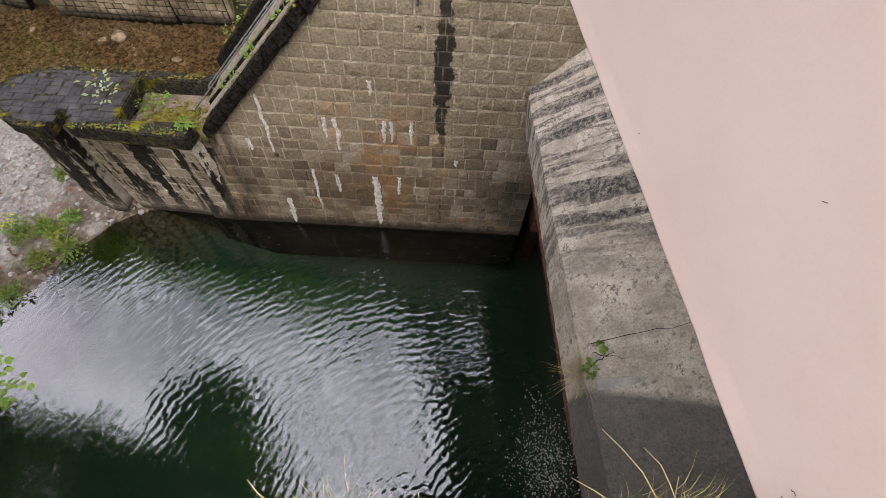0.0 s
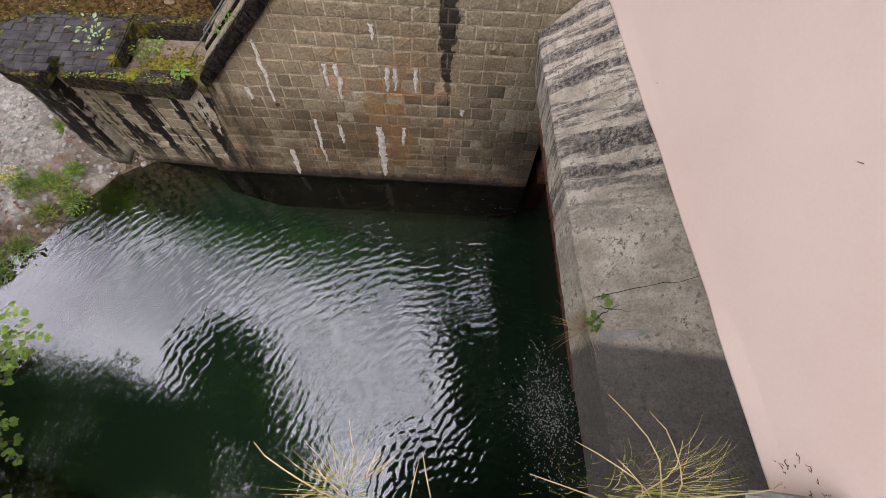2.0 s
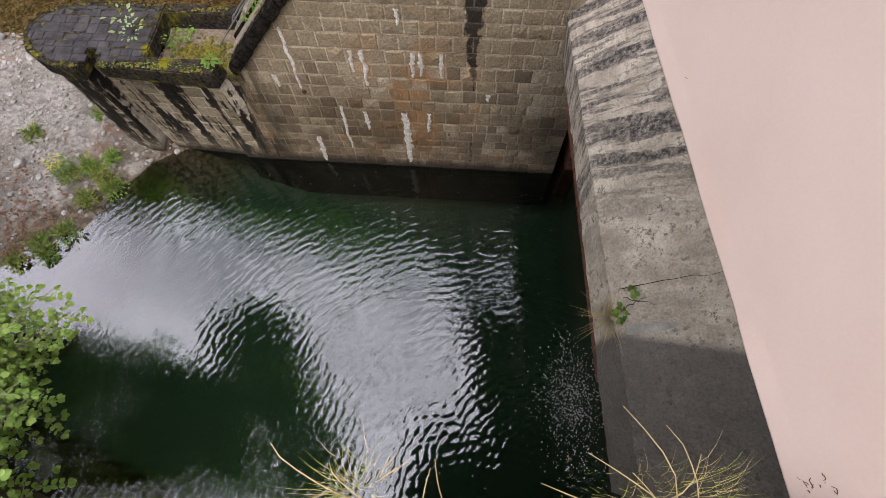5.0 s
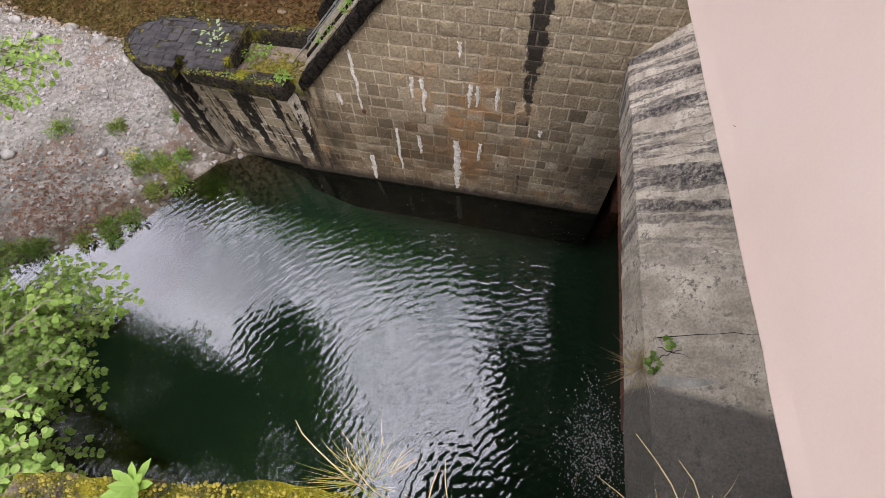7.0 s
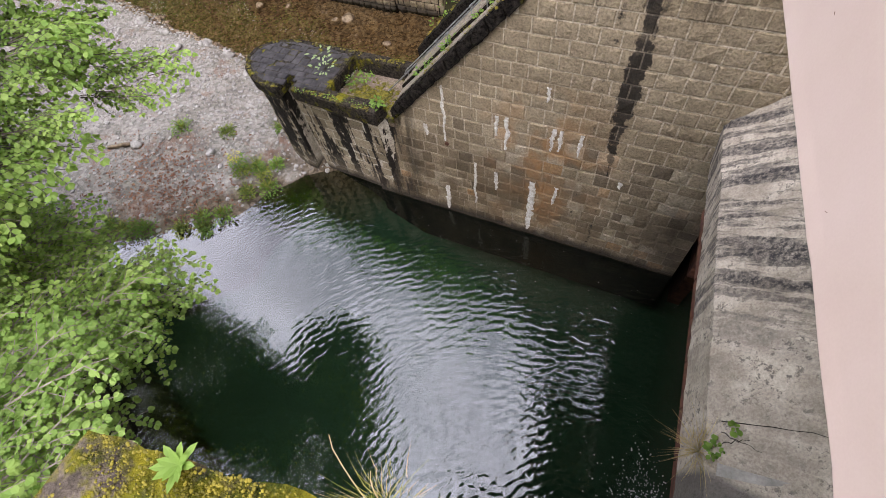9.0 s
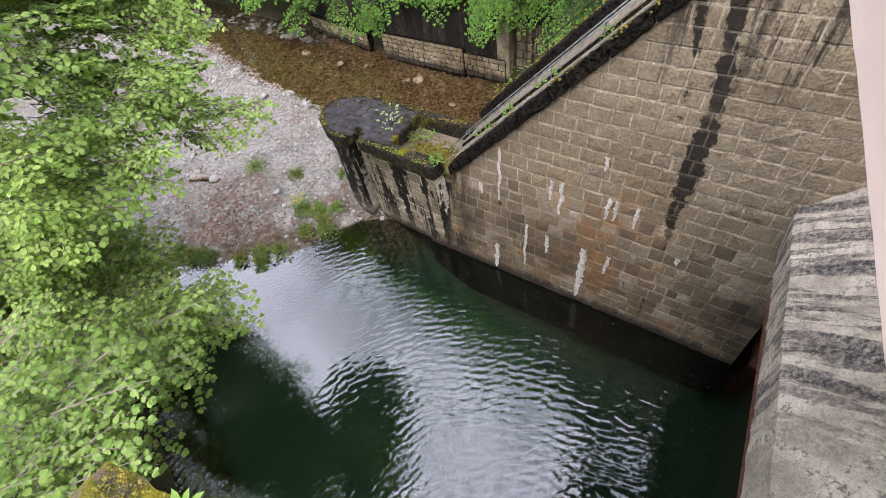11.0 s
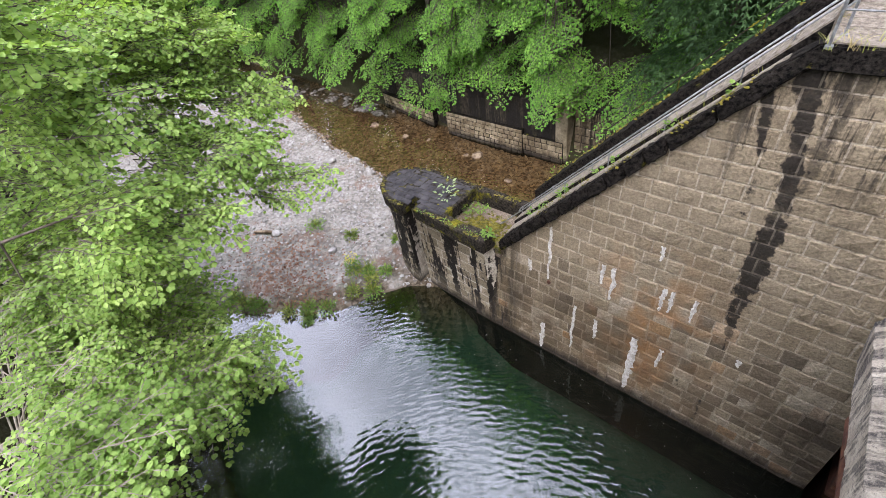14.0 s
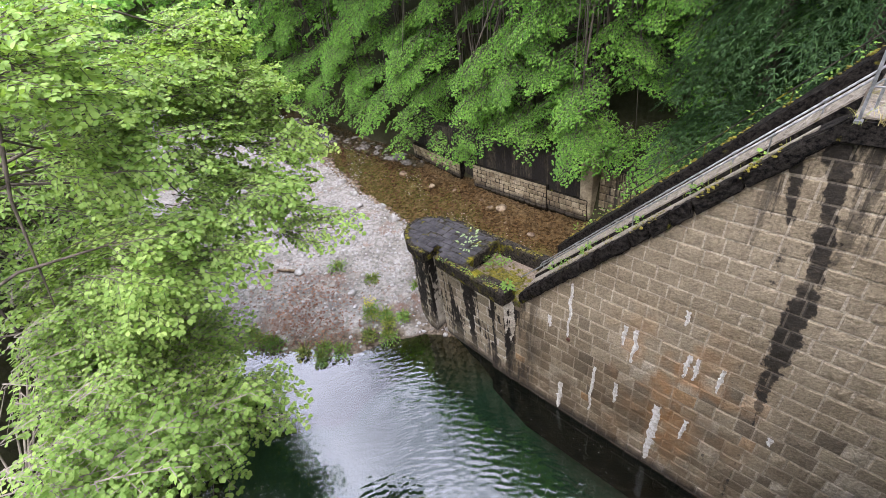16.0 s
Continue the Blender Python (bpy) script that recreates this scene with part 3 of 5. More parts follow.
# backing with the mortar face: profile in x, z
prof = [(-7.9, -1.5), (0.0, -1.5), (0.0, 3.3), (3.2, 3.3), (3.2, 7.6), (-2.5, 7.6), (-7.1, 2.6), (-7.9, 2.6)]
bm = bmesh.new()
fr = [bm.verts.new(wall_at(u, v, -0.002)) for u, v in prof]
bk = [bm.verts.new((u, 1.15, v)) for u, v in prof]
bm.faces.new(fr)
bm.faces.new(bk[::-1])
for i in range(len(prof)):
    j = (i + 1) % len(prof)
    bm.faces.new((fr[j], fr[i], bk[i], bk[j]))
bmesh.ops.recalc_face_normals(bm, faces=bm.faces)
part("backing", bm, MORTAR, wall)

COURSES = [-0.6, -0.28, 0.04, 0.31, 0.59, 0.81, 1.04, 1.34, 1.59, 1.94, 2.23, 2.55, 2.83, 3.16, 3.48, 3.82] + [3.82 + 0.288 * k for k in range(1, 14)]
rng = random.Random(4)
blocks = []
for lo, hi in zip(COURSES, COURSES[1:]):
    right = 0.0 if hi < 3.4 else 3.0
    u = right
    while u > -7.5:
        ln_ = rng.uniform(0.22, 0.38) if lo < 2.2 else rng.uniform(0.27, 0.46)
        g = 0.013
        poly = [(u - ln_ + g, lo + g), (u - g, lo + g), (u - g, hi - g), (u - ln_ + g, hi - g)]
        u -= ln_
        poly = clip(poly, -SLOPE, 1.0, 3.14 + 6.93 * SLOPE - 0.35)
        poly = clip(poly, -1.0, 0.0, 7.45)
        if len(poly) > 2 and area(poly) > 0.006:
            blocks.append((poly, rng.uniform(0.006, 0.016)))


def lay_blocks(items, at, parent, material, name="stone_block", limit=300, keep=None, edge=0.02):
    extra = []
    near = 0
    for poly, pr in items:
        v, f = slab(poly, at, 0.05, pr, edge, 0.01)
        if near < limit and (keep is None or keep(poly)):
            raw(name, v, f, material, parent)
            near += 1
        else:
            extra.append((v, f))
    if extra:
        v, f = join(extra)
        ob = raw(name + "s_rest", v, f, material, parent)
        tagged(ob, kind="stuff")


# lime streaks down the face: x, top, foot, width
STREAKS = [(-3.58, 1.88, 0.2, 0.15), (-4.99, 2.02, 0.6, 0.07), (-5.72, 3.9, 2.45, 0.06), (-5.75, 0.98, 0.08, 0.11), (-4.47, 1.88, 1.3, 0.08), (-3.06, 1.9, 1.33, 0.06),
           (-3.32, 3.46, 2.88, 0.07), (-3.17, 3.46, 2.92, 0.07), (-2.755, 3.46, 2.9, 0.06), (-1.78, 2.52, 2.33, 0.09), (-4.5, 3.46, 2.95, 0.07), (-4.285, 3.48, 2.62, 0.08), (-6.18, 2.8, 2.48, 0.09), (-3.53, 4.34, 4.02, 0.06)]
for sx, zt, zb, w in STREAKS:
    n = 26
    vs, fs = [], []
    for i in range(n + 1):
        s = i / n
        z = zt + (zb - zt) * s
        cx = sx + 0.045 * noise.noise((sx * 7, z * 3.1, 1))
        half = w * (0.35 + 0.75 * math.sin(math.pi * min(1, 0.25 + 0.72 * s)) ** 0.7) * (0.75 + 0.8 * abs(noise.noise((sx * 5, z * 11, 4)))) * 0.55
        for k, off in ((-1, 0.02), (-0.45, 0.034), (0.4, 0.036), (1, 0.02)):
            jag = 0.03 * noise.noise((sx * 9 + k * 5, z * 17, 8))
            vs.append(wall_at(cx + k * half + jag, z, off + 0.006 * noise.noise((k, z * 9, sx))))
    for i in range(n):
        for k in range(3):
            a = i * 4 + k
            fs.append((a, a + 1, a + 5, a + 4))
    raw("lime_streak", vs, fs, LIME, wall, "chalky white lime streak")

# drain hole
raw("drain_hole", *tube([wall_at(-5.69, 2.36, 0.03), wall_at(-5.69, 2.36, -0.02)], 0.05, 8), RUST, wall, "small dark drain hole")

# ---------------- coping, ramp and rails of the stair ----------------
coping = empty("stair_coping", "black weathered stone coping climbing the stair wall", "coping", kind="structure")


def slope_section(x, y0, y1, drop, thick):
    z = coping_top(x) - drop
    return [(x, y0, z - thick), (x, y1, z - thick), (x, y1, z), (x, y0, z)]


xs = list(np.linspace(-7.02, -3.9, 12)) + [-3.36, -2.82]
for i, (a, b) in enumerate(zip(xs, xs[1:])):
    ya, yb = BATTER * coping_top(a) - 0.14, BATTER * coping_top(b) - 0.14
    s0, s1 = slope_section(a + 0.014, ya - rng.uniform(0, 0.05), 0.92, 0, 0.34), slope_section(b - 0.014, yb - rng.uniform(0, 0.05), 0.92, 0, 0.34)
    # ends square to the slope
    s0 = [(p[0] + (0.1 if k in (0, 1) else 0), p[1], p[2] + (0.1 * SLOPE if k in (0, 1) else 0)) for k, p in enumerate(s0)]
    s1 = [(p[0] + (0.1 if k in (0, 1) else 0), p[1], p[2] + (0.1 * SLOPE if k in (0, 1) else 0)) for k, p in enumerate(s1)]
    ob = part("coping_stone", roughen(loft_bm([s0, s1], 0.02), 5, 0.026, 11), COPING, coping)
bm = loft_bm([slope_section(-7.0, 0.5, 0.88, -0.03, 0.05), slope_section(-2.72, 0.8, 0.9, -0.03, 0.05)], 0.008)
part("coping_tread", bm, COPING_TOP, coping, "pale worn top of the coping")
# bend and level part at the head of the stair
bend = [(-2.86, 7.14), (-2.5, 7.53), (3.1, 7.58), (3.1, TOP_Z), (-2.46, TOP_Z), (-2.86, 7.48)]
bm = bmesh.new()
lo = [bm.verts.new((u, BATTER * v - 0.14, v)) for u, v in bend]
hi = [bm.verts.new((u, 1.0, v)) for u, v in bend]
bm.faces.new(lo)
bm.faces.new(hi[::-1])
for i in range(6):
    bm.faces.new((lo[(i + 1) % 6], lo[i], hi[i], hi[(i + 1) % 6]))
bmesh.ops.recalc_face_normals(bm, faces=bm.faces)
bmesh.ops.bevel(bm, geom=list(bm.edges), offset=0.02, segments=2, affect="EDGES")
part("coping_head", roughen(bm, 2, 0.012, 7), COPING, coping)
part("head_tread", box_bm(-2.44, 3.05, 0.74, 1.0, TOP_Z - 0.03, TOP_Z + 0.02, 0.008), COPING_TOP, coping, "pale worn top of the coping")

stair = empty("stair_ramp", "steep pale concrete stair ramp behind the coping", "stair", kind="structure")
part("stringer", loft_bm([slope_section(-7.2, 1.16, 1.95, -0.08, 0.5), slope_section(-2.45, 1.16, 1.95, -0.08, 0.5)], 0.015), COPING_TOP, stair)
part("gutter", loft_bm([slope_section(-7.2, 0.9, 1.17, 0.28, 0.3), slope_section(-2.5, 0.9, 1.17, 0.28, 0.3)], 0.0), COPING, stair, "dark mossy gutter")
# added black sheet over the pale stringer side: the slot's shade as colour
part("slot_dark_sheet", loft_bm([slope_section(-7.2, 1.14, 1.157, -0.05, 0.5), slope_section(-2.45, 1.14, 1.157, -0.05, 0.5)]), COPING, stair, "thin black sheet that darkens the gutter slot by its colour")
part("stair_body", loft_bm([[(-7.1, 1.12, -1.5), (-7.1, 2.3, -1.5), (-7.1, 2.3, 2.4), (-7.1, 1.12, 2.4)], [(-2.4, 1.12, -1.5), (-2.4, 2.3, -1.5), (-2.4, 2.3, 7.3), (-2.4, 1.12, 7.3)]]), PIER_STONE, stair)
for k in range(26):
    x = -7.0 + k * 0.176
    part("step", box_bm(x, x + 0.2, 1.3, 1.9, coping_top(x) - 0.1, coping_top(x) + 0.11, 0.008), COPING_TOP, stair)
part("far_parapet", roughen(loft_bm([slope_section(x, 1.95, 2.4, -0.38, 1.2) for x in np.linspace(-7.1, -2.4, 14)]), 3, 0.03, 5), COPING, stair, "black far parapet")
landing = part("top_landing", box_bm(-2.45, 3.1, 0.95, 3.3, 7.3, TOP_Z - 0.006, 0.01), COPING_TOP)
tagged(landing, "pale stone landing at the head of the stair", "landing", kind="structure")
for k in range(7):
    part("paving_slab", box_bm(-2.43, 3.0, 0.97 + k * 0.32, 1.275 + k * 0.32, TOP_Z - 0.01, TOP_Z + 0.012 + 0.004 * (k % 2), 0.008), COPING_TOP, landing)


def rail_height(x):
    return coping_top(x) + 0.26


def sloped_rail(y, x0, x1, label):
    rail = empty("handrail", label, "handrail", "handrails of the stair")
    mid = (x0 + x1) / 2
    pts = [(x0 - 0.05, y, rail_height(x0) - 0.1), (x0, y, rail_height(x0)), (mid, y, rail_height(mid)), (x1, y, rail_height(x1))]
    raw("pipe", *tube(pts, 0.015, 8), STEEL, rail, smooth=True)
    x = x0 + 0.05
    while x < x1:
        foot = coping_top(x) - 0.29 if x > -6.9 else 2.74
        post = raw("post", *tube([(x, y, foot), (x, y, rail_height(x))], 0.011, 6), STEEL, rail)
        part("base_plate", box_bm(x - 0.045, x + 0.045, y - 0.045, y + 0.045, foot - 0.004, foot + 0.012, 0.003), STEEL, post)
        raw("clamp", *tube([(x - 0.03, y, rail_height(x - 0.03)), (x + 0.03, y, rail_height(x + 0.03))], 0.022, 8), STEEL, post)
        x += 0.86
    return rail


sloped_rail(1.02, -7.55, -2.4, "galvanised pipe handrail beside the stair coping")
sloped_rail(1.36, -7.15, -2.35, "galvanised pipe handrail in the middle of the stair")
thin = empty("thin_rail", "thin pipe rail on the black far parapet", "handrail", "handrails of the stair")
raw("pipe", *tube([(-5.6, 2.15, coping_top(-5.6) + 0.64), (-2.3, 2.15, coping_top(-2.3) + 0.64)], 0.011, 6), MOSSY, thin)
for x in (-5.5, -4.3, -3.3, -2.4):
    raw("post", *tube([(x, 2.15, coping_top(x) + 0.38), (x, 2.15, coping_top(x) + 0.64)], 0.009, 6), MOSSY, thin)
gate = empty("top_railing", "steel railing with thin bars on the top landing", "railing")
for x, y in ((-2.38, 0.62), (-2.3, 1.0), (-0.6, 0.62), (1.2, 0.62)):
    post = raw("post", *tube([(x, y, TOP_Z - 0.02), (x, y, TOP_Z + 1.05)], 0.017, 8), STEEL, gate)
    part("base_plate", box_bm(x - 0.04, x + 0.04, y - 0.04, y + 0.04, TOP_Z - 0.005, TOP_Z + 0.026, 0.003), STEEL, post)
    raw("cap", *tube([(x, y, TOP_Z + 1.04), (x, y, TOP_Z + 1.07)], [0.021, 0.014], 8), STEEL, post)
for h in (0.4, 0.72, 1.03):
    raw("bar", *tube([(-2.38, 0.62, TOP_Z + h), (1.25, 0.62, TOP_Z + h)], 0.012, 6), STEEL, gate)
    raw("bar", *tube([(-2.38, 0.62, TOP_Z + h), (-2.3, 1.0, TOP_Z + h)], 0.012, 6), STEEL, gate)

# ---------------- the pier with its rounded nose ----------------
pier = empty("pier", "low stone pier with a rounded nose and black streaked sides", "pier", kind="structure")
ARC = [(-10.4, 0.12), (-10.76, 0.21), (-11.1, 0.38), (-11.3, 0.68), (-11.3, 1.0), (-11.1, 1.27), (-10.8, 1.45), (-10.45, 1.56)]
SIDE = [(-7.36, 0.05), (-8.5, 0.11), (-9.82, 0.18), (-9.82, 0.45), (-10.12, 0.45), (-10.12, 0.1)]
body = SIDE + ARC + [(-9.2, 1.6), (-7.0, 1.6), (-7.0, 0.3)]
body = [(x, y) for x, y in body]
bm = bmesh.new()
def flare(p, z):
    """The nose leans outward towards its foot."""
    if p[0] > -9.9:
        return p
    dx, dy = p[0] + 10.2, p[1] - 0.8
    k = 0.035 * (2.84 - z) / math.hypot(dx, dy)
    return (p[0] + dx * k, p[1] + dy * k)


lo = [bm.verts.new((*flare(p, -1.5), -1.5)) for p in body]
hi = [bm.verts.new((*flare(p, 2.72), 2.72)) for p in body]
bm.faces.new(hi)
for i in range(len(body)):
    j = (i + 1) % len(body)
    bm.faces.new((lo[i], lo[j], hi[j], hi[i]))
bmesh.ops.recalc_face_normals(bm, faces=bm.faces)
part("core", bm, PIER_MORTAR, pier)
PC = [-0.35, 0.0, 0.31, 0.62, 0.93, 1.24, 1.55, 1.87, 2.19, 2.52, 2.84]


def facing(p, q, seed, single=False):
    (ax, ay), (bx, by) = p, q
    L = math.hypot(bx - ax, by - ay)
    dx, dy = (bx - ax) / L, (by - ay) / L
    ox, oy = dy, -dx
    if ox * (-9.3 - ax) + oy * (0.8 - ay) > 0:
        ox, oy = -ox, -oy
    r = random.Random(seed)
    items = []
    for k, (a, b) in enumerate(zip(PC, PC[1:])):
        u = 0.0 if k % 2 or single else -r.uniform(0.1, 0.3)
        while u < L:
            w = L if single else r.uniform(0.42, 0.72)
            u0, u1 = max(0, u), min(L, u + w)
            u += w
            if u1 - u0 > 0.06:
                items.append(([(u0 + 0.012, a + 0.012), (u1 - 0.012, a + 0.012), (u1 - 0.012, b - 0.012), (u0 + 0.012, b - 0.012)], r.uniform(0.003, 0.014)))

    def at(s, v, d):
        (px, py), (qx, qy) = flare(p, v), flare(q, v)
        return (px + (qx - px) * s / L + ox * d, py + (qy - py) * s / L + oy * d, v)

    lay_blocks(items, at, pier, PIER_STONE)


for i in range(2):
    facing(SIDE[i], SIDE[i + 1], 20 + i)
facing(SIDE[5], ARC[0], 30, True)
for i in range(len(ARC) - 1):
    facing(ARC[i], ARC[i + 1], 31 + i, True)

# cap: overhanging rim, dark flags, sunk mossy landing
def grow_out(poly, d):
    cx, cy = -9.3, 0.8
    return [(x + d * (x - cx) / math.hypot(x - cx, y - cy), y + d * (y - cy) / math.hypot(x - cx, y - cy)) for x, y in poly]


nose = [(-9.95, 0.42), (-9.95, -0.14), (-10.38, -0.10), (-10.82, 0.05), (-11.2, 0.3), (-11.43, 0.65), (-11.43, 1.04), (-11.2, 1.38), (-10.86, 1.57), (-10.45, 1.68), (-8.66, 1.7), (-8.66, 0.42)]
nose_cap = part("nose_cap", roughen(prism(nose, 2.84, 3.17, 0.025), 4, 0.014, 7), MOSSY, pier, "mossy overhanging cap of the nose")
front = [(-8.66, 0.42), (-9.64, 0.42), (-9.64, 0.0), (-8.5, -0.08), (-7.2, -0.16), (-7.14, 0.26), (-8.66, 0.26)]
part("front_cap", roughen(prism(front, 2.80, 3.17, 0.025), 5, 0.014, 7), MOSSY, pier, "mossy overhanging front cap")
part("back_cap", roughen(box_bm(-8.66, -7.0, 1.45, 1.7, 2.6, 3.17, 0.02), 2, 0.006), MOSSY, pier, "low mossy back kerb")
part("sunk_landing", roughen(box_bm(-8.7, -7.0, 0.2, 1.5, 2.5, 2.76, 0.0), 5, 0.012), MOSS_FLOOR, pier, "sunk landing floor with yellow moss")
r2 = random.Random(9)
v0 = -0.2
row = 0
while v0 < 1.66:
    hgt = r2.uniform(0.17, 0.26)
    u0 = -11.6 + (row % 2) * 0.2
    while u0 < -8.7:
        w = r2.uniform(0.2, 0.42)
        poly = [(u0 + 0.006, v0 + 0.006), (u0 + w - 0.006, v0 + 0.006), (u0 + w - 0.006, v0 + hgt - 0.006), (u0 + 0.006, v0 + hgt - 0.006)]
        u0 += w
        ring = [(-9.7, 0.08), (-9.97, 0.06), (-10.4, 0.04), (-10.76, 0.17), (-11.08, 0.4), (-11.29, 0.68), (-11.29, 1.0), (-11.1, 1.26), (-10.8, 1.44), (-10.4, 1.53), (-8.74, 1.54), (-8.74, 0.12)]
        for a, b in zip(ring, ring[1:] + ring[:1]):
            nx_, ny_ = (b[1] - a[1]), -(b[0] - a[0])
            if nx_ * (-9.8 - a[0]) + ny_ * (0.8 - a[1]) > 0:
                nx_, ny_ = -nx_, -ny_
            poly = clip(poly, nx_, ny_, nx_ * a[0] + ny_ * a[1]) if len(poly) > 2 else []
        if len(poly) > 2 and area(poly) > 0.004 and not (min(p[0] for p in poly) > -10.0 and max(p[0] for p in poly) < -9.55 and max(p[1] for p in poly) < 0.45):
            raw("flagstone", *slab(poly, lambda u, v, d: (u, v, 3.165 + d), 0.03, r2.uniform(0.008, 0.017), 0.007, 0.012), FLAG, nose_cap)
    v0 += hgt
    row += 1

# ---------------- concrete beam over the sluice ----------------
def beam_x(y, x_at_wall, k):
    return x_at_wall + (0.4 - y) * k


beam = empty("sluice_beam", "weathered concrete beam with black run-off streaks above the sluice", "beam", kind="structure")


def beam_section(y):
    rim, low = beam_x(y, -0.58, 0.098), beam_x(y, -0.51, 0.071)
    chip = 0.02 * noise.noise((y * 4, 1, 1)) + 0.025 * noise.noise((y * 11, 4, 1))
    back = rim + 2.3
    return [(low, y, 3.48 + chip), (rim - 0.03, y, 4.30 + chip), (rim + 0.05 + chip, y, 4.42 + chip), (rim + 0.74, y, 5.16), (back, y, 6.7), (back, y, 3.48)]


ys = list(np.arange(0.62, -6.75, -0.045))
bm = loft_bm([beam_section(y) for y in ys])
for v in bm.verts:
    if v.co.z < 4.8:
        v.co += noise.noise_vector(v.co * 6) * 0.016 + noise.noise_vector(v.co * 1.9) * 0.02
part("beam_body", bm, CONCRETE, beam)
# raised joint between the old and the new pour
part("joint_ridge", roughen(loft_bm([[(beam_x(-4.86, -0.58, 0.098) + 0.04 + s, -4.86 - w, 4.425 + s + 0.0), (beam_x(-4.86, -0.58, 0.098) + 0.04 + s, -4.72 - w, 4.425 + s + 0.0), (beam_x(-4.86, -0.58, 0.098) + 0.04 + s, -4.79 - w, 4.45 + s)] for s, w in ((0.0, 0.02), (0.4, 0.0), (0.9, -0.03), (1.5, -0.05))]), 1, 0.006), PALE_CONCRETE, beam, "pale ridge of an old concrete joint")
cr = random.Random(5)
for y0, u1, dy in ((-4.30, 0.95, 0.02), (-4.42, 0.3, -0.12), (-4.55, 0.22, 0.12)):
    pts = []
    for q in range(9):
        u = 0.02 + (u1 - 0.02) * q / 8
        y = y0 + dy * q / 8 + cr.uniform(-0.02, 0.02)
        pts.append((beam_x(y, -0.58, 0.098) + 0.05 + u, y, 4.422 + u * 1.07))
    raw("crack", *tube(pts, [0.006, 0.007, 0.005, 0.006, 0.004, 0.005, 0.003, 0.003, 0.002], 4), COPING, beam, "dark crack in the concrete")
gate_leaf = empty("sluice_gate", "rust-brown boards of the sluice below the beam", "sluice gate", kind="structure")
for k in range(34):
    y = 0.3 - k * 0.2
    x = 0.62 + (0.4 - y) * 0.085 + 0.012 * (k % 2)
    part("board", box_bm(x, x + 0.06, y - 0.19, y, -0.6, 3.5, 0.006), RUST, gate_leaf)
for k in range(7):
    y = -0.6 - k * 0.68
    part("edge_plate", loft_bm([[(beam_x(q, -0.5, 0.071), q, 3.30), (beam_x(q, -0.5, 0.071), q, 3.485), (beam_x(q, -0.47, 0.071), q, 3.485), (beam_x(q, -0.47, 0.071), q, 3.30)] for q in (y, y - 0.66)]), RUST, gate_leaf)
part("slot_wall", box_bm(0.3, 0.6, 0.12, 1.1, -1.5, 3.4, 0.01), RUST, gate_leaf, "rusty guide in the slot")
part("slot_back", box_bm(-0.02, 3.2, 1.1, 1.3, -1.5, 3.4, 0.0), RUST, gate_leaf)

# ---------------- pink building wall ----------------
def pink_x(y):
    return -1.12 - (y + 6.09) * 0.139


house = empty("wall_pink", "smooth pale pink plaster wall of a building", "wall", kind="structure")
bm = bmesh.new()
rows_ = []
for i in range(61):
    y = -1.45 - i * 0.13
    e = 0.006 * noise.noise((y * 2.3, 0, 2)) + 0.003 * noise.noise((y * 9, 0, 2))
    rows_.append([(pink_x(y) + 0.006 + e, y, 8.592 + e), (pink_x(y) - 0.004 + e, y, 8.612 + e), (pink_x(y), y, 8.7), (pink_x(y), y, 10.7), (pink_x(y) + 0.35, y, 10.7), (pink_x(y) + 0.35, y, 8.592)])
part("plaster", loft_bm(rows_), PLASTER, house)
part("floor_slab", loft_bm([[(pink_x(y) + 0.34, y, 8.35), (pink_x(y) + 0.34, y, 8.59), (pink_x(y) + 3, y, 8.59), (pink_x(y) + 3, y, 8.35)] for y in (-1.5, -9.2)], 0.0), CONCRETE, house, "concrete slab under the plaster")
foundation = part("foundation", loft_bm([[(beam_x(y, -0.58, 0.098) + 2.2, y, -1.0), (beam_x(y, -0.58, 0.098) + 2.2, y, 8.36), (beam_x(y, -0.58, 0.098) + 3.6, y, 8.36), (beam_x(y, -0.58, 0.098) + 3.6, y, -1.0)] for y in (0.7, -9.2)]), PALE_CONCRETE)
tagged(foundation, "concrete foundation of the building", "foundation", kind="structure")

sr = random.Random(77)
for k in range(26):
    y, z = sr.uniform(-6.24, -6.08), 8.64 + abs(sr.gauss(0, 0.09))
    pts = [(pink_x(y) - 0.0012, y, z)]
    for _ in range(4):
        y += sr.uniform(-0.007, 0.007)
        z += sr.uniform(-0.009, 0.007)
        pts.append((pink_x(y) - 0.0012, y, z))
    raw("scuff_mark", *tube(pts, sr.uniform(0.0005, 0.0013), 3), RUST, house, "small brown scuff on the plaster")
for k in range(12):
    y, z = sr.uniform(-6.0, -3.2), sr.uniform(8.7, 10.0)
    raw("scuff_mark", *tube([(pink_x(y) - 0.001, y, z), (pink_x(y + 0.012) - 0.001, y + 0.012, z + sr.uniform(-0.01, 0.01))], 0.0011, 3), RUST, house, "small brown scuff on the plaster")

# ---------------- near retaining wall ----------------
near = empty("wall_near", "mossy stone retaining wall top below the viewer", "wall", kind="structure")


def near_y(x):
    return -6.289 + (x + 2.409) * 0.175 if x < -2.45 else -6.296 + (x + 2.45) * 0.05


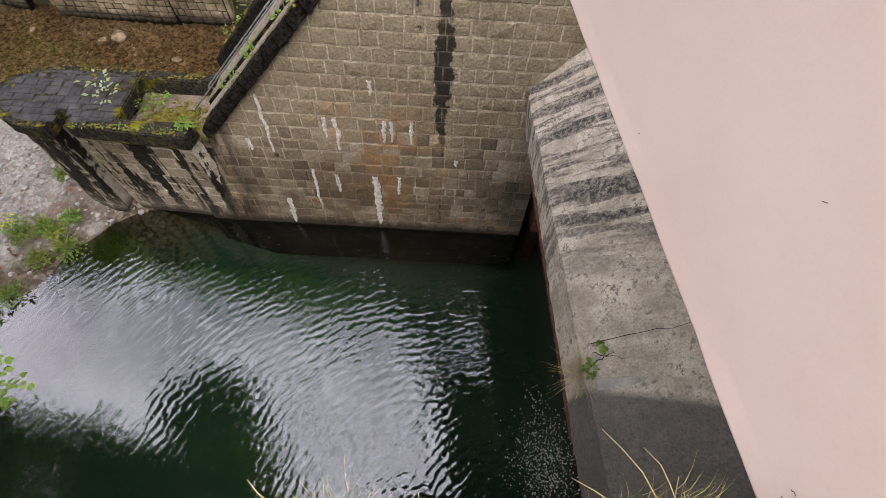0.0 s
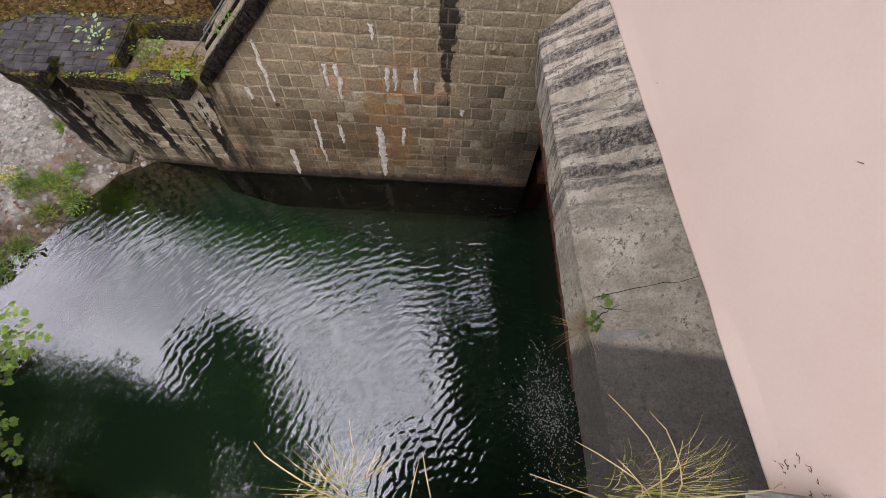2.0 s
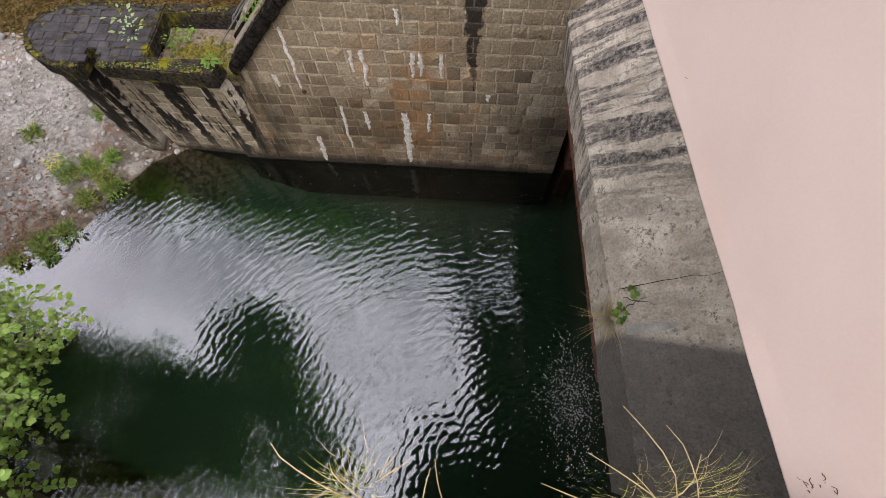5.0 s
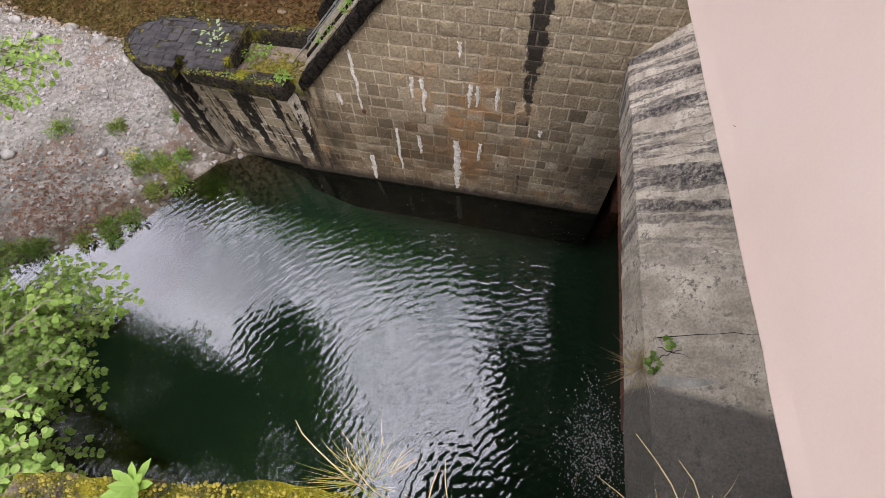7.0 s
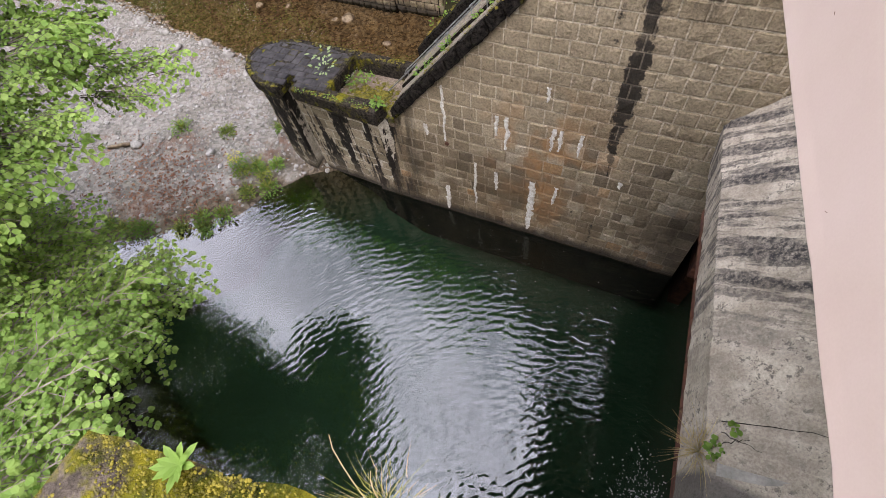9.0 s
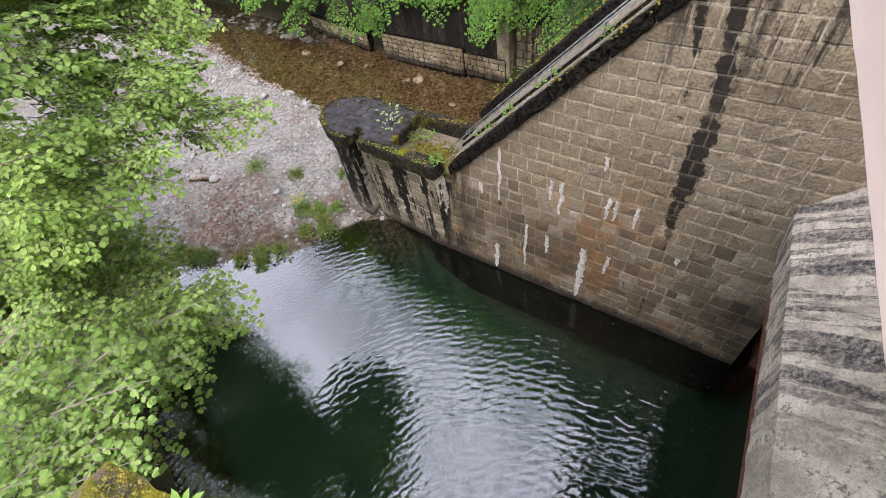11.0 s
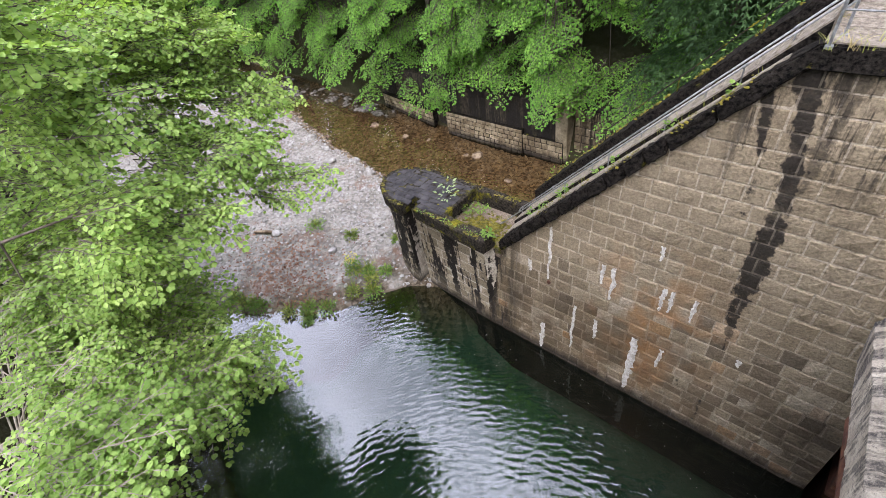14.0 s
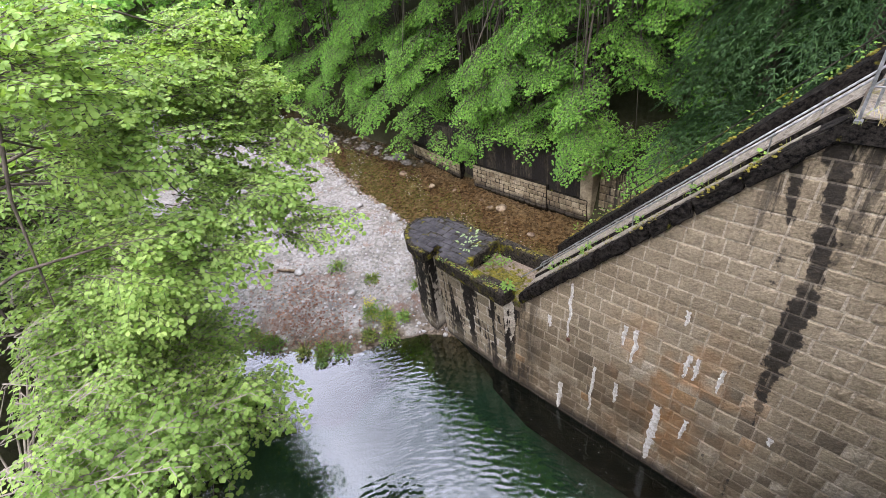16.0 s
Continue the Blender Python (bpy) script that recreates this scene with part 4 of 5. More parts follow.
bm = bmesh.new()
secs = []
for i in range(52):
    x = -3.45 + i * 0.06
    w = 0.025 * noise.noise((x * 4, 2, 1)) + 0.012 * noise.noise((x * 13, 2, 1))
    y = near_y(x) + w
    top = [(x, y - s * 0.9 / 9, 8.6 + 0.028 * noise.noise((x * 5, s * 0.7, 3)) + 0.012 * noise.noise((x * 17, s * 2.1, 3)) - (0.03 if s == 0 else 0)) for s in range(10)]
    secs.append([(x, near_y(x) - 0.05, 8.4)] + top + [(x, near_y(x) - 0.92, 8.36)])
part("cap", loft_bm(secs), NEAR_MOSS, near)
plinth = part("plinth", box_bm(-1.175, -1.06, -7.1, -6.19, 8.58, 8.9, 0.012), PALE_CONCRETE, near, "pale concrete end by the plaster")
footing = part("near_bank_wall", loft_bm([[(x, near_y(x) - 2.9, -1.2), (x, near_y(x) - 0.5, 8.42), (x, near_y(x) - 1.2, 8.42), (x, near_y(x) - 3.4, -1.2)] for x in (-3.35, -0.4, 1.9)]), MOSSY, near)
white = part("pale_stone", roughen(box_bm(-2.99, -2.86, -6.62, -6.5, 8.6, 8.72, 0.02), 2, 0.008), PAPER)
tagged(white, "small pale stone lying on the mossy wall top", "stone")

# ---------------- far bank wall ----------------
far_wall = empty("wall_far_bank", "old river wall of pale squared stones under trees", "wall", kind="structure")


def far_part(name, x0, y0, x1, y1, z1, material, thick=0.6, z0=-0.6, label=""):
    L = math.hypot(x1 - x0, y1 - y0)
    nx_, ny_ = -(y1 - y0) / L, (x1 - x0) / L
    bm = prism([(x0, y0), (x1, y1), (x1 + nx_ * thick, y1 + ny_ * thick), (x0 + nx_ * thick, y0 + ny_ * thick)], z0, z1, 0.02)
    return part(name, bm, material, far_wall, label)


def far_stones(x0, y0, x1, y1, z0, z1, course, seed):
    L = math.hypot(x1 - x0, y1 - y0)
    dx, dy = (x1 - x0) / L, (y1 - y0) / L
    r = random.Random(seed)
    items = []
    z = z0
    while z < z1 - 0.05:
        u = -r.uniform(0, 0.2)
        while u < L:
            w = r.uniform(0.9, 1.7) * course
            u0, u1 = max(u, 0), min(u + w, L)
            u += w
            if u1 - u0 > 0.05:
                items.append(([(u0 + 0.012, z + 0.012), (u1 - 0.012, z + 0.012), (u1 - 0.012, min(z + course, z1) - 0.012), (u0 + 0.012, min(z + course, z1) - 0.012)], r.uniform(0.02, 0.05)))
        z += course
    lay_blocks(items, lambda s, v, d: (x0 + dx * s + dy * d, y0 + dy * s - dx * d, v), far_wall, PALE_STONE, "wall_stone", 130, edge=0.05)


PALE_STONE = stone_material("pale_river_stone", [(0.0, (0.27, 0.215, 0.13)), (1.0, (0.5, 0.42, 0.28))], False)
# tones near black: the deep shade under the trees is put into this colour
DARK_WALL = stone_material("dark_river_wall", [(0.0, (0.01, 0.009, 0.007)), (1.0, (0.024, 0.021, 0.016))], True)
far_part("lower_wall", -20.6, 8.65, -16.55, 8.05, 0.75, COPING)
far_stones(-20.6, 8.65, -16.55, 8.05, -0.1, 0.75, 0.2, 50)
far_part("outlet_back", -16.7, 8.7, -15.2, 8.6, 1.0, RUST)
far_part("lower_wall", -15.45, 7.8, -11.4, 7.78, 1.05, COPING)
far_stones(-15.45, 7.8, -11.4, 7.78, -0.1, 1.05, 0.2, 51)
far_part("lower_wall", -11.4, 7.84, -9.6, 7.84, 0.85, COPING)
far_stones(-11.4, 7.84, -9.6, 7.84, -0.1, 0.85, 0.26, 52)
far_part("upper_wall", -15.3, 7.96, -9.7, 7.98, 2.3, DARK_WALL, label="upper river wall with wet streaks, coloured near black for tree shade")
far_part("upper_wall", -20.6, 8.8, -15.3, 8.2, 2.2, DARK_WALL, label="upper river wall with wet streaks, coloured near black for tree shade")
far_part("pilaster", -9.95, 7.9, -9.45, 7.9, 2.35, PALE_STONE, 0.8)
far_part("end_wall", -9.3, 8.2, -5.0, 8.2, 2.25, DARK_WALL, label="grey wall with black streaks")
far_stones(-9.3, 8.2, -6.5, 8.2, -0.1, 2.2, 0.32, 53)


# ---------------- stones ----------------
def rock_mesh(name, size, seed, material, flat=0.65):
    bm = bmesh.new()
    bmesh.ops.create_icosphere(bm, subdivisions=3, radius=1)
    for v in bm.verts:
        n = noise.noise(v.co * 1.1 + Vector((seed * 7.1, 0, 0))) * 0.38 + noise.noise(v.co * 2.9 + Vector((0, seed * 3.3, 0))) * 0.12
        v.co *= 1 + n
        v.co = Vector((v.co.x * size, v.co.y * size * 0.8, v.co.z * size * flat))
    for q in bm.faces:
        q.smooth = True
    return bm


def rock(x, y, size, seed, material=None, label="pale rounded boulder on the gravel", flat=0.65, z=None):
    ob = part("boulder", rock_mesh("boulder", size, seed, None, flat), material or ROCK)
    ob.location = (x, y, (ground_height(x, y) if z is None else z) + size * flat * 0.35)
    ob.rotation_euler = (0, 0, seed * 1.7)
    return tagged(ob, label, "rock", "boulders by the river")


for i, (x, y, s) in enumerate([(-13.48, -0.76, 0.16), (-16.1, -1.35, 0.2), (-12.9, -1.1, 0.09), (-18.3, 3.0, 0.26), (-17.2, 3.6, 0.2), (-15.9, 3.2, 0.22), (-14.6, 2.6, 0.14), (-21.0, 4.0, 0.25), (-19.5, 3.7, 0.2)]):
    rock(x, y, s, i + 1)
for i, (x, y, s) in enumerate([(-13.05, 6.83, 0.3), (-13.5, 6.6, 0.2), (-10.81, 5.87, 0.17), (-11.2, 5.7, 0.11), (-15.2, 6.2, 0.22), (-17.2, 6.6, 0.2), (-19.5, 6.8, 0.25), (-15.9, 6.9, 0.15)]):
    rock(x, y, s, i + 31, BROWN_ROCK, "wet boulder standing in the shallow river")
rock(-21.6, -4.9, 0.7, 77, MOSSY, "large boulder with yellow moss by the bank", 0.7)

rs = np.random.RandomState(3)
base = bmesh.new()
bmesh.ops.create_icosphere(base, subdivisions=1, radius=1)
iv = np.array([v.co[:] for v in base.verts])
if_ = np.array([[v.index for v in q.verts] for q in base.faces])
base.free()


def pebbles(name, label, material, places, smin, smax):
    vs, fs = [], []
    for i, (x, y) in enumerate(places):
        s = smin + (smax - smin) * rs.rand() ** 3
        k = iv * (1 + 0.35 * (rs.rand(len(iv), 1) - 0.5)) * (s, s * rs.uniform(0.6, 1), s * rs.uniform(0.4, 0.7))
        a = rs.rand() * 6.28
        rot = np.array([[math.cos(a), -math.sin(a), 0], [math.sin(a), math.cos(a), 0], [0, 0, 1]])
        vs.append(k @ rot.T + (x, y, ground_height(x, y) + s * 0.15))
        fs.append(if_ + i * len(iv))
    ob = raw(name, np.concatenate(vs).tolist(), np.concatenate(fs).tolist(), material, smooth=False)
    return tagged(ob, label, "pebbles", kind="stuff")


bar = []
while len(bar) < 8000:
    x, y = rs.uniform(-32, -9.6), rs.uniform(-5.5, 6.0)
    if seg_dist(x, y, SHORE) < -0.15 and seg_dist(x, y, RIVER) < 0.2 and seg_dist(x, y, BANK) > 0 and rs.rand() < (0.25 + 0.75 * smooth(y, -1.5, 1.5)):
        bar.append((x, y))
pebbles("pebbles", "pale grey pebbles strewn over the gravel bar", ROCK, bar, 0.014, 0.095)
bed = []
while len(bed) < 9000:
    x, y = rs.uniform(-30, -6), rs.uniform(1.8, 9)
    if seg_dist(x, y, RIVER) > -0.3 and seg_dist(x, y, FAR) < 0:
        bed.append((x, y))
pebbles("bed_pebbles", "brown wet pebbles on the shallow river bed", BROWN_ROCK, bed, 0.025, 0.12)
spill = []
while len(spill) < 900:
    x = rs.uniform(-34, -19.5)
    y = 8.1 + rs.uniform(-1.0, 0.8) * (0.3 + 0.07 * (-19 - x))
    if seg_dist(x, y, FAR) < 0.5:
        spill.append((x, y))
pebbles("rock_spill", "grey broken stones heaped along the far bank", SPILL_ROCK, spill, 0.07, 0.3)


# ---------------- plants ----------------
def leaf_shape(kind):
    """Unit leaf along +x, folded at the midrib."""
    if kind == "round":
        v = [(0, 0, 0), (0.3, 0.38, 0.05), (0.72, 0.36, 0.03), (1, 0, -0.06), (0.72, -0.36, 0.03), (0.3, -0.38, 0.05)]
        return np.array(v), np.array([(0, 3, 2, 1), (0, 5, 4, 3)])
    if kind == "frond":
        v = [(0, 0, 0), (0.35, 0.17, 0.02), (1, 0, -0.2), (0.35, -0.17, 0.02)]
        return np.array(v), np.array([(0, 2, 1), (0, 3, 2)])
    if kind == "needle":
        v = [(0, 0.03, 0), (1, 0.0, -0.05), (0, -0.03, 0)]
        return np.array(v), np.array([(0, 1, 2)])
    v = [(0, 0, 0), (0.45, 0.27, 0.05), (1, 0, -0.08), (0.45, -0.27, 0.05)]
    return np.array(v), np.array([(0, 2, 1), (0, 3, 2)])


def turn_to(d, up):
    d = d / (np.linalg.norm(d) + 1e-9)
    s = np.cross(up, d)
    s /= np.linalg.norm(s) + 1e-9
    return np.stack([d, s, np.cross(d, s)], 1)


def spray_template(seed, kind, leaf, length=1.0, side=7, droop=0.18, flutter=0.26):
    """A flat branch end: main twig, side twigs, leaves in two ranks. Returns leaves (v, f) and twigs (v, f)."""
    r = np.random.RandomState(seed)
    lv, lf = leaf_shape(kind)
    V, Fc, tw = [], [], []
    count = 0

    def add_leaf(p, d, s):
        nonlocal count
        up = np.array([0, 0, 1.0]) + r.normal(0, flutter, 3)
        V.append(p + (lv * s) @ turn_to(d, up).T)
        Fc.append(lf + count * len(lv))
        count += 1

    def twig(p0, d, L, n):
        pts = []
        for i in range(n + 1):
            s = i / n
            p = p0 + d * L * s + np.array([0, 0, -droop * L * s * s]) + r.normal(0, 0.012 * L, 3)
            pts.append(p)
            if i:
                for sg in (-1, 1):
                    a = sg * r.uniform(0.7, 1.2)
                    e = np.array([d[0] * math.cos(a) - d[1] * math.sin(a), d[0] * math.sin(a) + d[1] * math.cos(a), r.uniform(-0.55, 0.1)])
                    add_leaf(p, e, leaf * r.uniform(0.65, 1.15))
        add_leaf(pts[-1], np.array([d[0], d[1], -0.4]), leaf)
        return pts

    main = twig(np.zeros(3), np.array([1.0, 0, 0.05]), length, 6)
    tw.append(tube(main, [0.012 * length * (1 - 0.7 * i / 6) for i in range(7)], 3))
    for i in range(side):
        s = (i + 0.6) / (side + 0.3)
        a = (1 if i % 2 else -1) * r.uniform(0.55, 0.95)
        p = main[min(6, int(s * 6))]
        pts = twig(np.array(p), np.array([math.cos(a), math.sin(a), r.uniform(-0.12, 0.12)]), length * (0.62 - 0.36 * s), 4)
        tw.append(tube(pts[::2], [0.007 * length, 0.005 * length, 0.003 * length], 3))
    tv, tf = join(tw)
    return np.concatenate(V), np.concatenate(Fc), np.array([tuple(v) for v in tv]), tf


def grow(name, label, trunk_pts, trunk_r, sprays, kind, leaf, material, limbs=12, templates=5, seed=1, side=7, droop=0.18, up_tilt=0.3, twig_material=None, bark=None, flutter=0.26):
    """A tree: trunk, limbs and twigs, and a crown of leaf sprays (place, outward direction, length)."""
    tree = empty(name, label, "tree" if "tree" in name else "shrub")
    tree.location = trunk_pts[0]
    o = np.array(trunk_pts[0])
    r = np.random.RandomState(seed)
    bark = bark or BARK
    T = [spray_template(seed * 31 + i, kind, leaf, 1.0, side, droop, flutter) for i in range(templates)]
    raw("trunk", *tube([np.array(p) - o for p in trunk_pts], [trunk_r * (1 - 0.75 * i / (len(trunk_pts) - 1)) for i in range(len(trunk_pts))], 9), bark, tree, smooth=True)
    LV, LF, WV, WF, nl, nw = [], [], [], [], 0, 0
    tp = np.array(trunk_pts)
    for p, d, L in sprays:
        t = T[r.randint(templates)]
        up = np.array([0, 0, 1.0]) + r.normal(0, up_tilt, 3)
        R = turn_to(np.array(d, float), up)
        LV.append((t[0] * L) @ R.T + p - o)
        LF.append(t[1] + nl)
        nl += len(t[0])
        WV.append((t[2] * L) @ R.T + p - o)
        WF += [tuple(i + nw for i in q) for q in t[3]]
        nw += len(t[2])
    crown = raw("crown", np.concatenate(LV).tolist(), np.concatenate(LF).tolist(), material, tree)
    tagged(raw("branchwork", np.concatenate(WV).tolist(), WF, twig_material or bark, tree), kind="stuff")
    # limbs from the trunk out to a share of the sprays
    pick = r.permutation(len(sprays))[:limbs]
    for i in pick:
        p = np.array(sprays[i][0])
        a = tp[min(len(tp) - 1, 1 + r.randint(max(1, len(tp) - 1)))]
        m = (a + p) / 2 + np.array([0, 0, 0.12 * np.linalg.norm(p - a)]) + r.normal(0, 0.1, 3)
        raw("limb", *tube([a - o, (a * 0.6 + m * 0.4) - o, m - o, (m + p) / 2 - o, p - o], [trunk_r * k for k in (0.4, 0.3, 0.22, 0.15, 0.06)], 5), bark, tree, smooth=True)
    return tree


def fill(blobs, n, seed, out_from, L=(0.6, 1.1), shell=0.55):
    """Spray places in a set of soft blobs (centre, radii), pointing away from a stem."""
    r = np.random.RandomState(seed)
    res = []
    wts = np.array([b[1][0] * b[1][1] * b[1][2] for b in blobs]) ** 0.67
    wts /= wts.sum()
    for _ in range(n):
        c, rad = blobs[r.choice(len(blobs), p=wts)]
        v = r.normal(0, 1, 3)
        v /= np.linalg.norm(v)
        p = np.array(c) + v * np.array(rad) * (shell + (1 - shell) * r.rand())
        d = p - np.array(out_from)
        d = d / (np.linalg.norm(d) + 1e-6) + v * 0.7
        d[2] = d[2] * 0.3 - 0.12
        res.append((p, d, r.uniform(*L)))
    return res


def set_back(blobs, k):
    """The blobs k times as far from the middle of the walk."""
    c = np.array([-2.035, -6.08, 10.13])
    return [(tuple(c + k * (np.array(p) - c)), tuple(k * q for q in rad)) for p, rad in blobs]


# hazel shrub on the near bank, leaning out over the pool
hz = [((-5.0, -6.3, 7.6), (0.28, 0.25, 0.2)), ((-4.25, -6.72, 8.1), (0.25, 0.2, 0.2)), ((-4.6, -6.55, 7.9), (0.3, 0.22, 0.22)), ((-6.2, -6.0, 7.4), (0.5, 0.35, 0.3)), ((-3.85, -6.85, 8.25), (0.22, 0.12, 0.18)), ((-4.75, -6.4, 7.7), (0.3, 0.25, 0.22)),
      ((-5.7, -6.15, 7.6), (0.4, 0.3, 0.25)), ((-5.15, -6.2, 7.45), (0.35, 0.25, 0.2)), ((-4.85, -6.7, 8.0), (0.4, 0.22, 0.25)), ((-5.9, -6.8, 8.0), (0.6, 0.3, 0.35)), ((-6.9, -6.6, 8.0), (0.7, 0.4, 0.45)), ((-4.4, -6.95, 8.3), (0.4, 0.15, 0.25)), ((-4.5, -7.1, 7.6), (0.7, 0.25, 0.5)), ((-5.8, -7.0, 7.2), (0.8, 0.35, 0.6)),
      ((-4.95, -6.0, 7.4), (0.25, 0.2, 0.1)), ((-4.95, -6.2, 7.35), (0.25, 0.2, 0.15))]
grow("hazel_shrub", "bright green hazel shrub leaning out over the pool", [(-9.5, -10.6, ground_height(-9.5, -10.6) - 0.1), (-9.4, -9.6, 3.4), (-9.2, -8.6, 4.2), (-8.8, -7.4, 4.9)], 0.06, fill(set_back(hz, 2.0), 500, 5, (-9.6, -10.0, 4.2), (0.52, 1.0), 0.2), "round", 0.086, LEAF_NEAR, 30, 6, 3, up_tilt=0.2, bark=GREY_BARK)
# leaning maple with long branches over the gravel
mp_ = [((-10.1, -3.7, 9.4), (1.0, 0.6, 0.35)), ((-9.4, -3.5, 8.65), (0.9, 0.5, 0.25)), ((-8.8, -3.5, 7.95), (0.8, 0.45, 0.22)), ((-7.9, -3.9, 6.95), (0.6, 0.4, 0.16)), ((-8.3, -4.3, 7.6), (0.8, 0.5, 0.22)), ((-7.9, -5.1, 7.4), (0.7, 0.5, 0.3)),
       ((-7.8, -5.9, 7.6), (0.8, 0.5, 0.4)), ((-8.9, -5.6, 8.7), (1.2, 0.7, 0.6)), ((-8.1, -5.8, 9.7), (1.2, 0.7, 0.5)), ((-9.8, -4.6, 9.0), (1.1, 0.7, 0.5)), ((-9.3, -4.2, 8.3), (0.9, 0.5, 0.3)), ((-8.8, -4.8, 7.9), (0.8, 0.5, 0.3)), ((-9.9, -4.0, 8.9), (1.0, 0.5, 0.3)), ((-9.0, -6.5, 6.8), (1.4, 0.6, 0.9))]
grow("maple_tree", "young maple tree with light leaves leaning over the river", [(-10.0, -10.4, ground_height(-10.0, -10.4) - 0.1), (-9.9, -9.5, 6.6), (-9.6, -8.2, 8.3), (-9.2, -6.9, 9.4), (-9.6, -5.8, 9.8)], 0.095, fill(set_back(mp_, 1.15), 900, 6, (-9.6, -8.4, 7.8), (0.42, 0.86), 0.25), "round", 0.1, LEAF_SIDE, 16, 6, 4, up_tilt=0.35, flutter=0.55)
lb = [((-13.5, -6.5, 4.5), (2.2, 1.4, 2.2)), ((-17.0, -6.8, 4.5), (2.5, 1.6, 2.6)), ((-15.0, -7.2, 8.0), (3.0, 1.8, 2.2)), ((-11.5, -6.8, 4.0), (1.6, 1.0, 2.0)), ((-20, -7.5, 8), (4, 2.5, 4)), ((-12.5, -9.8, 12), (3, 1.2, 1.8)), ((-17, -9.8, 12), (3, 1.4, 2.2))]
grow("maple_tree", "dense leafy tree on the near bank by the gravel", [(-15.5, -9.5, ground_height(-15.5, -9.5) - 0.2), (-15.4, -9.0, 8.5), (-15.2, -8.2, 10.5), (-15.0, -7.5, 13)], 0.22, fill(lb, 900, 7, (-15.5, -9.0, 7.0), (0.9, 1.6)), "leaf", 0.11, LEAF_SIDE, 30, 6, 5, flutter=0.5)

# woods on the far bank
frng = random.Random(12)
TREES = [(-31.0, 10.0, 16), (-26.0, 10.6, 18), (-21.5, 10.2, 19), (-17.5, 10.4, 20), (-13.8, 10.2, 22), (-10.3, 10.0, 24), (-7.0, 10.6, 26), (-3.0, 11.0, 28), (-38, 9.0, 16), (-46, 6.0, 17)]
for i, (x, y, h) in enumerate(TREES):
    g0 = ground_height(x, y)
    # boughs that reach out over the river and droop, with dark gaps between them
    sprays = []
    for k in range(17):
        z0, a = 3.5 + 8.5 * (k + frng.random()) / 17, math.radians(frng.uniform(-165, -15))
        L = frng.uniform(2.2, 3.7) * (1.1 - 0.03 * z0)
        sag = frng.uniform(0.35, 0.6)
        dx, dy = math.cos(a), math.sin(a)
        for q in range(11):
            s_ = 0.3 + 0.7 * q / 10
            p = np.array([x + dx * L * s_, y + dy * L * s_, z0 + L * (0.25 * s_ - sag * s_ * s_) + frng.uniform(-0.08, 0.08)])
            for side_ in (-1, 1):
                b = a + side_ * math.radians(frng.uniform(25, 75)) * (1.15 - s_)
                sprays.append((p, (math.cos(b), math.sin(b), -0.15 - 0.35 * s_), frng.uniform(1.0, 1.6) * (1.2 - 0.45 * s_)))
    for k in range(6):
        bx, by, z0 = x + frng.uniform(-2.2, 2.2), 9.3 + max(0, y - 10.6), frng.uniform(3.0, 4.2) if x > -17 else frng.uniform(1.9, 3.6)
        a, L = math.radians(frng.uniform(-140, -40)), frng.uniform(1.0, 1.9)
        for q in range(6):
            s_ = 0.2 + 0.16 * q
            b = a + math.radians(frng.uniform(-60, 60))
            sprays.append((np.array([bx + math.cos(a) * L * s_, by + math.sin(a) * L * s_, z0 - 0.3 * L * s_ * s_]), (math.cos(b), math.sin(b), -0.35), frng.uniform(0.8, 1.3)))
    blobs = []
    # the closed crown above
    for k in range(16):
        a, zz = frng.uniform(0, 6.28), frng.uniform(12.0, h)
        rr = frng.uniform(0.3, 1.9) * (1.1 - 0.5 * (zz - 12) / max(1, h - 12))
        blobs.append(((x + rr * math.cos(a), y - 0.7 + rr * math.sin(a), zz), (1.5, 1.3, 0.8)))
    sprays += fill(blobs, 110, 240 + i, (x, y, 12), (2.6, 3.8), 0.2)
    grow("beech_tree", "tall green beech tree on the wooded far bank", [(x, y, g0 - 0.3), (x + 0.1, y, g0 + h * 0.3), (x - 0.1, y - 0.1, g0 + h * 0.65), (x, y, h)], 0.2, sprays, "leaf", 0.1, LEAF_FAR, 34, 5, 50 + i, 8, 0.3, 0.15)


def spruce(x, y, h, seed):
    g0 = ground_height(x, y)
    r = np.random.RandomState(seed)
    sp = []
    z = 0.12
    while z < 0.98:
        for k in range(9):
            a = r.rand() * 6.28
            L = (1 - z) * min(h * 0.16, 2.2) + 0.25
            for s in (0.35, 0.7):
                sp.append((np.array([x + math.cos(a) * L * s * 0.8, y + math.sin(a) * L * s * 0.8, g0 + z * h - 0.2 * L * s]), np.array([math.cos(a), math.sin(a), -0.35]), L * 0.55 + 0.25))
        z += 0.9 / h
    grow("spruce_tree", "dark spruce tree with drooping branches", [(x, y, g0 - 0.3), (x, y, g0 + h * 0.5), (x, y, g0 + h)], 0.17, sp, "frond", 0.085, NEEDLE, 10, 4, seed, 16, 0.5, twig_material=NEEDLE)


spruce(-5.4, 9.4, 15, 91)
spruce(-2.9, 5.6, 30, 92)
spruce(-0.2, 5.2, 32, 93)
spruce(-4.6, 7.0, 27, 94)
spruce(2.6, 5.4, 32, 95)
spruce(-1.6, 7.4, 33, 96)
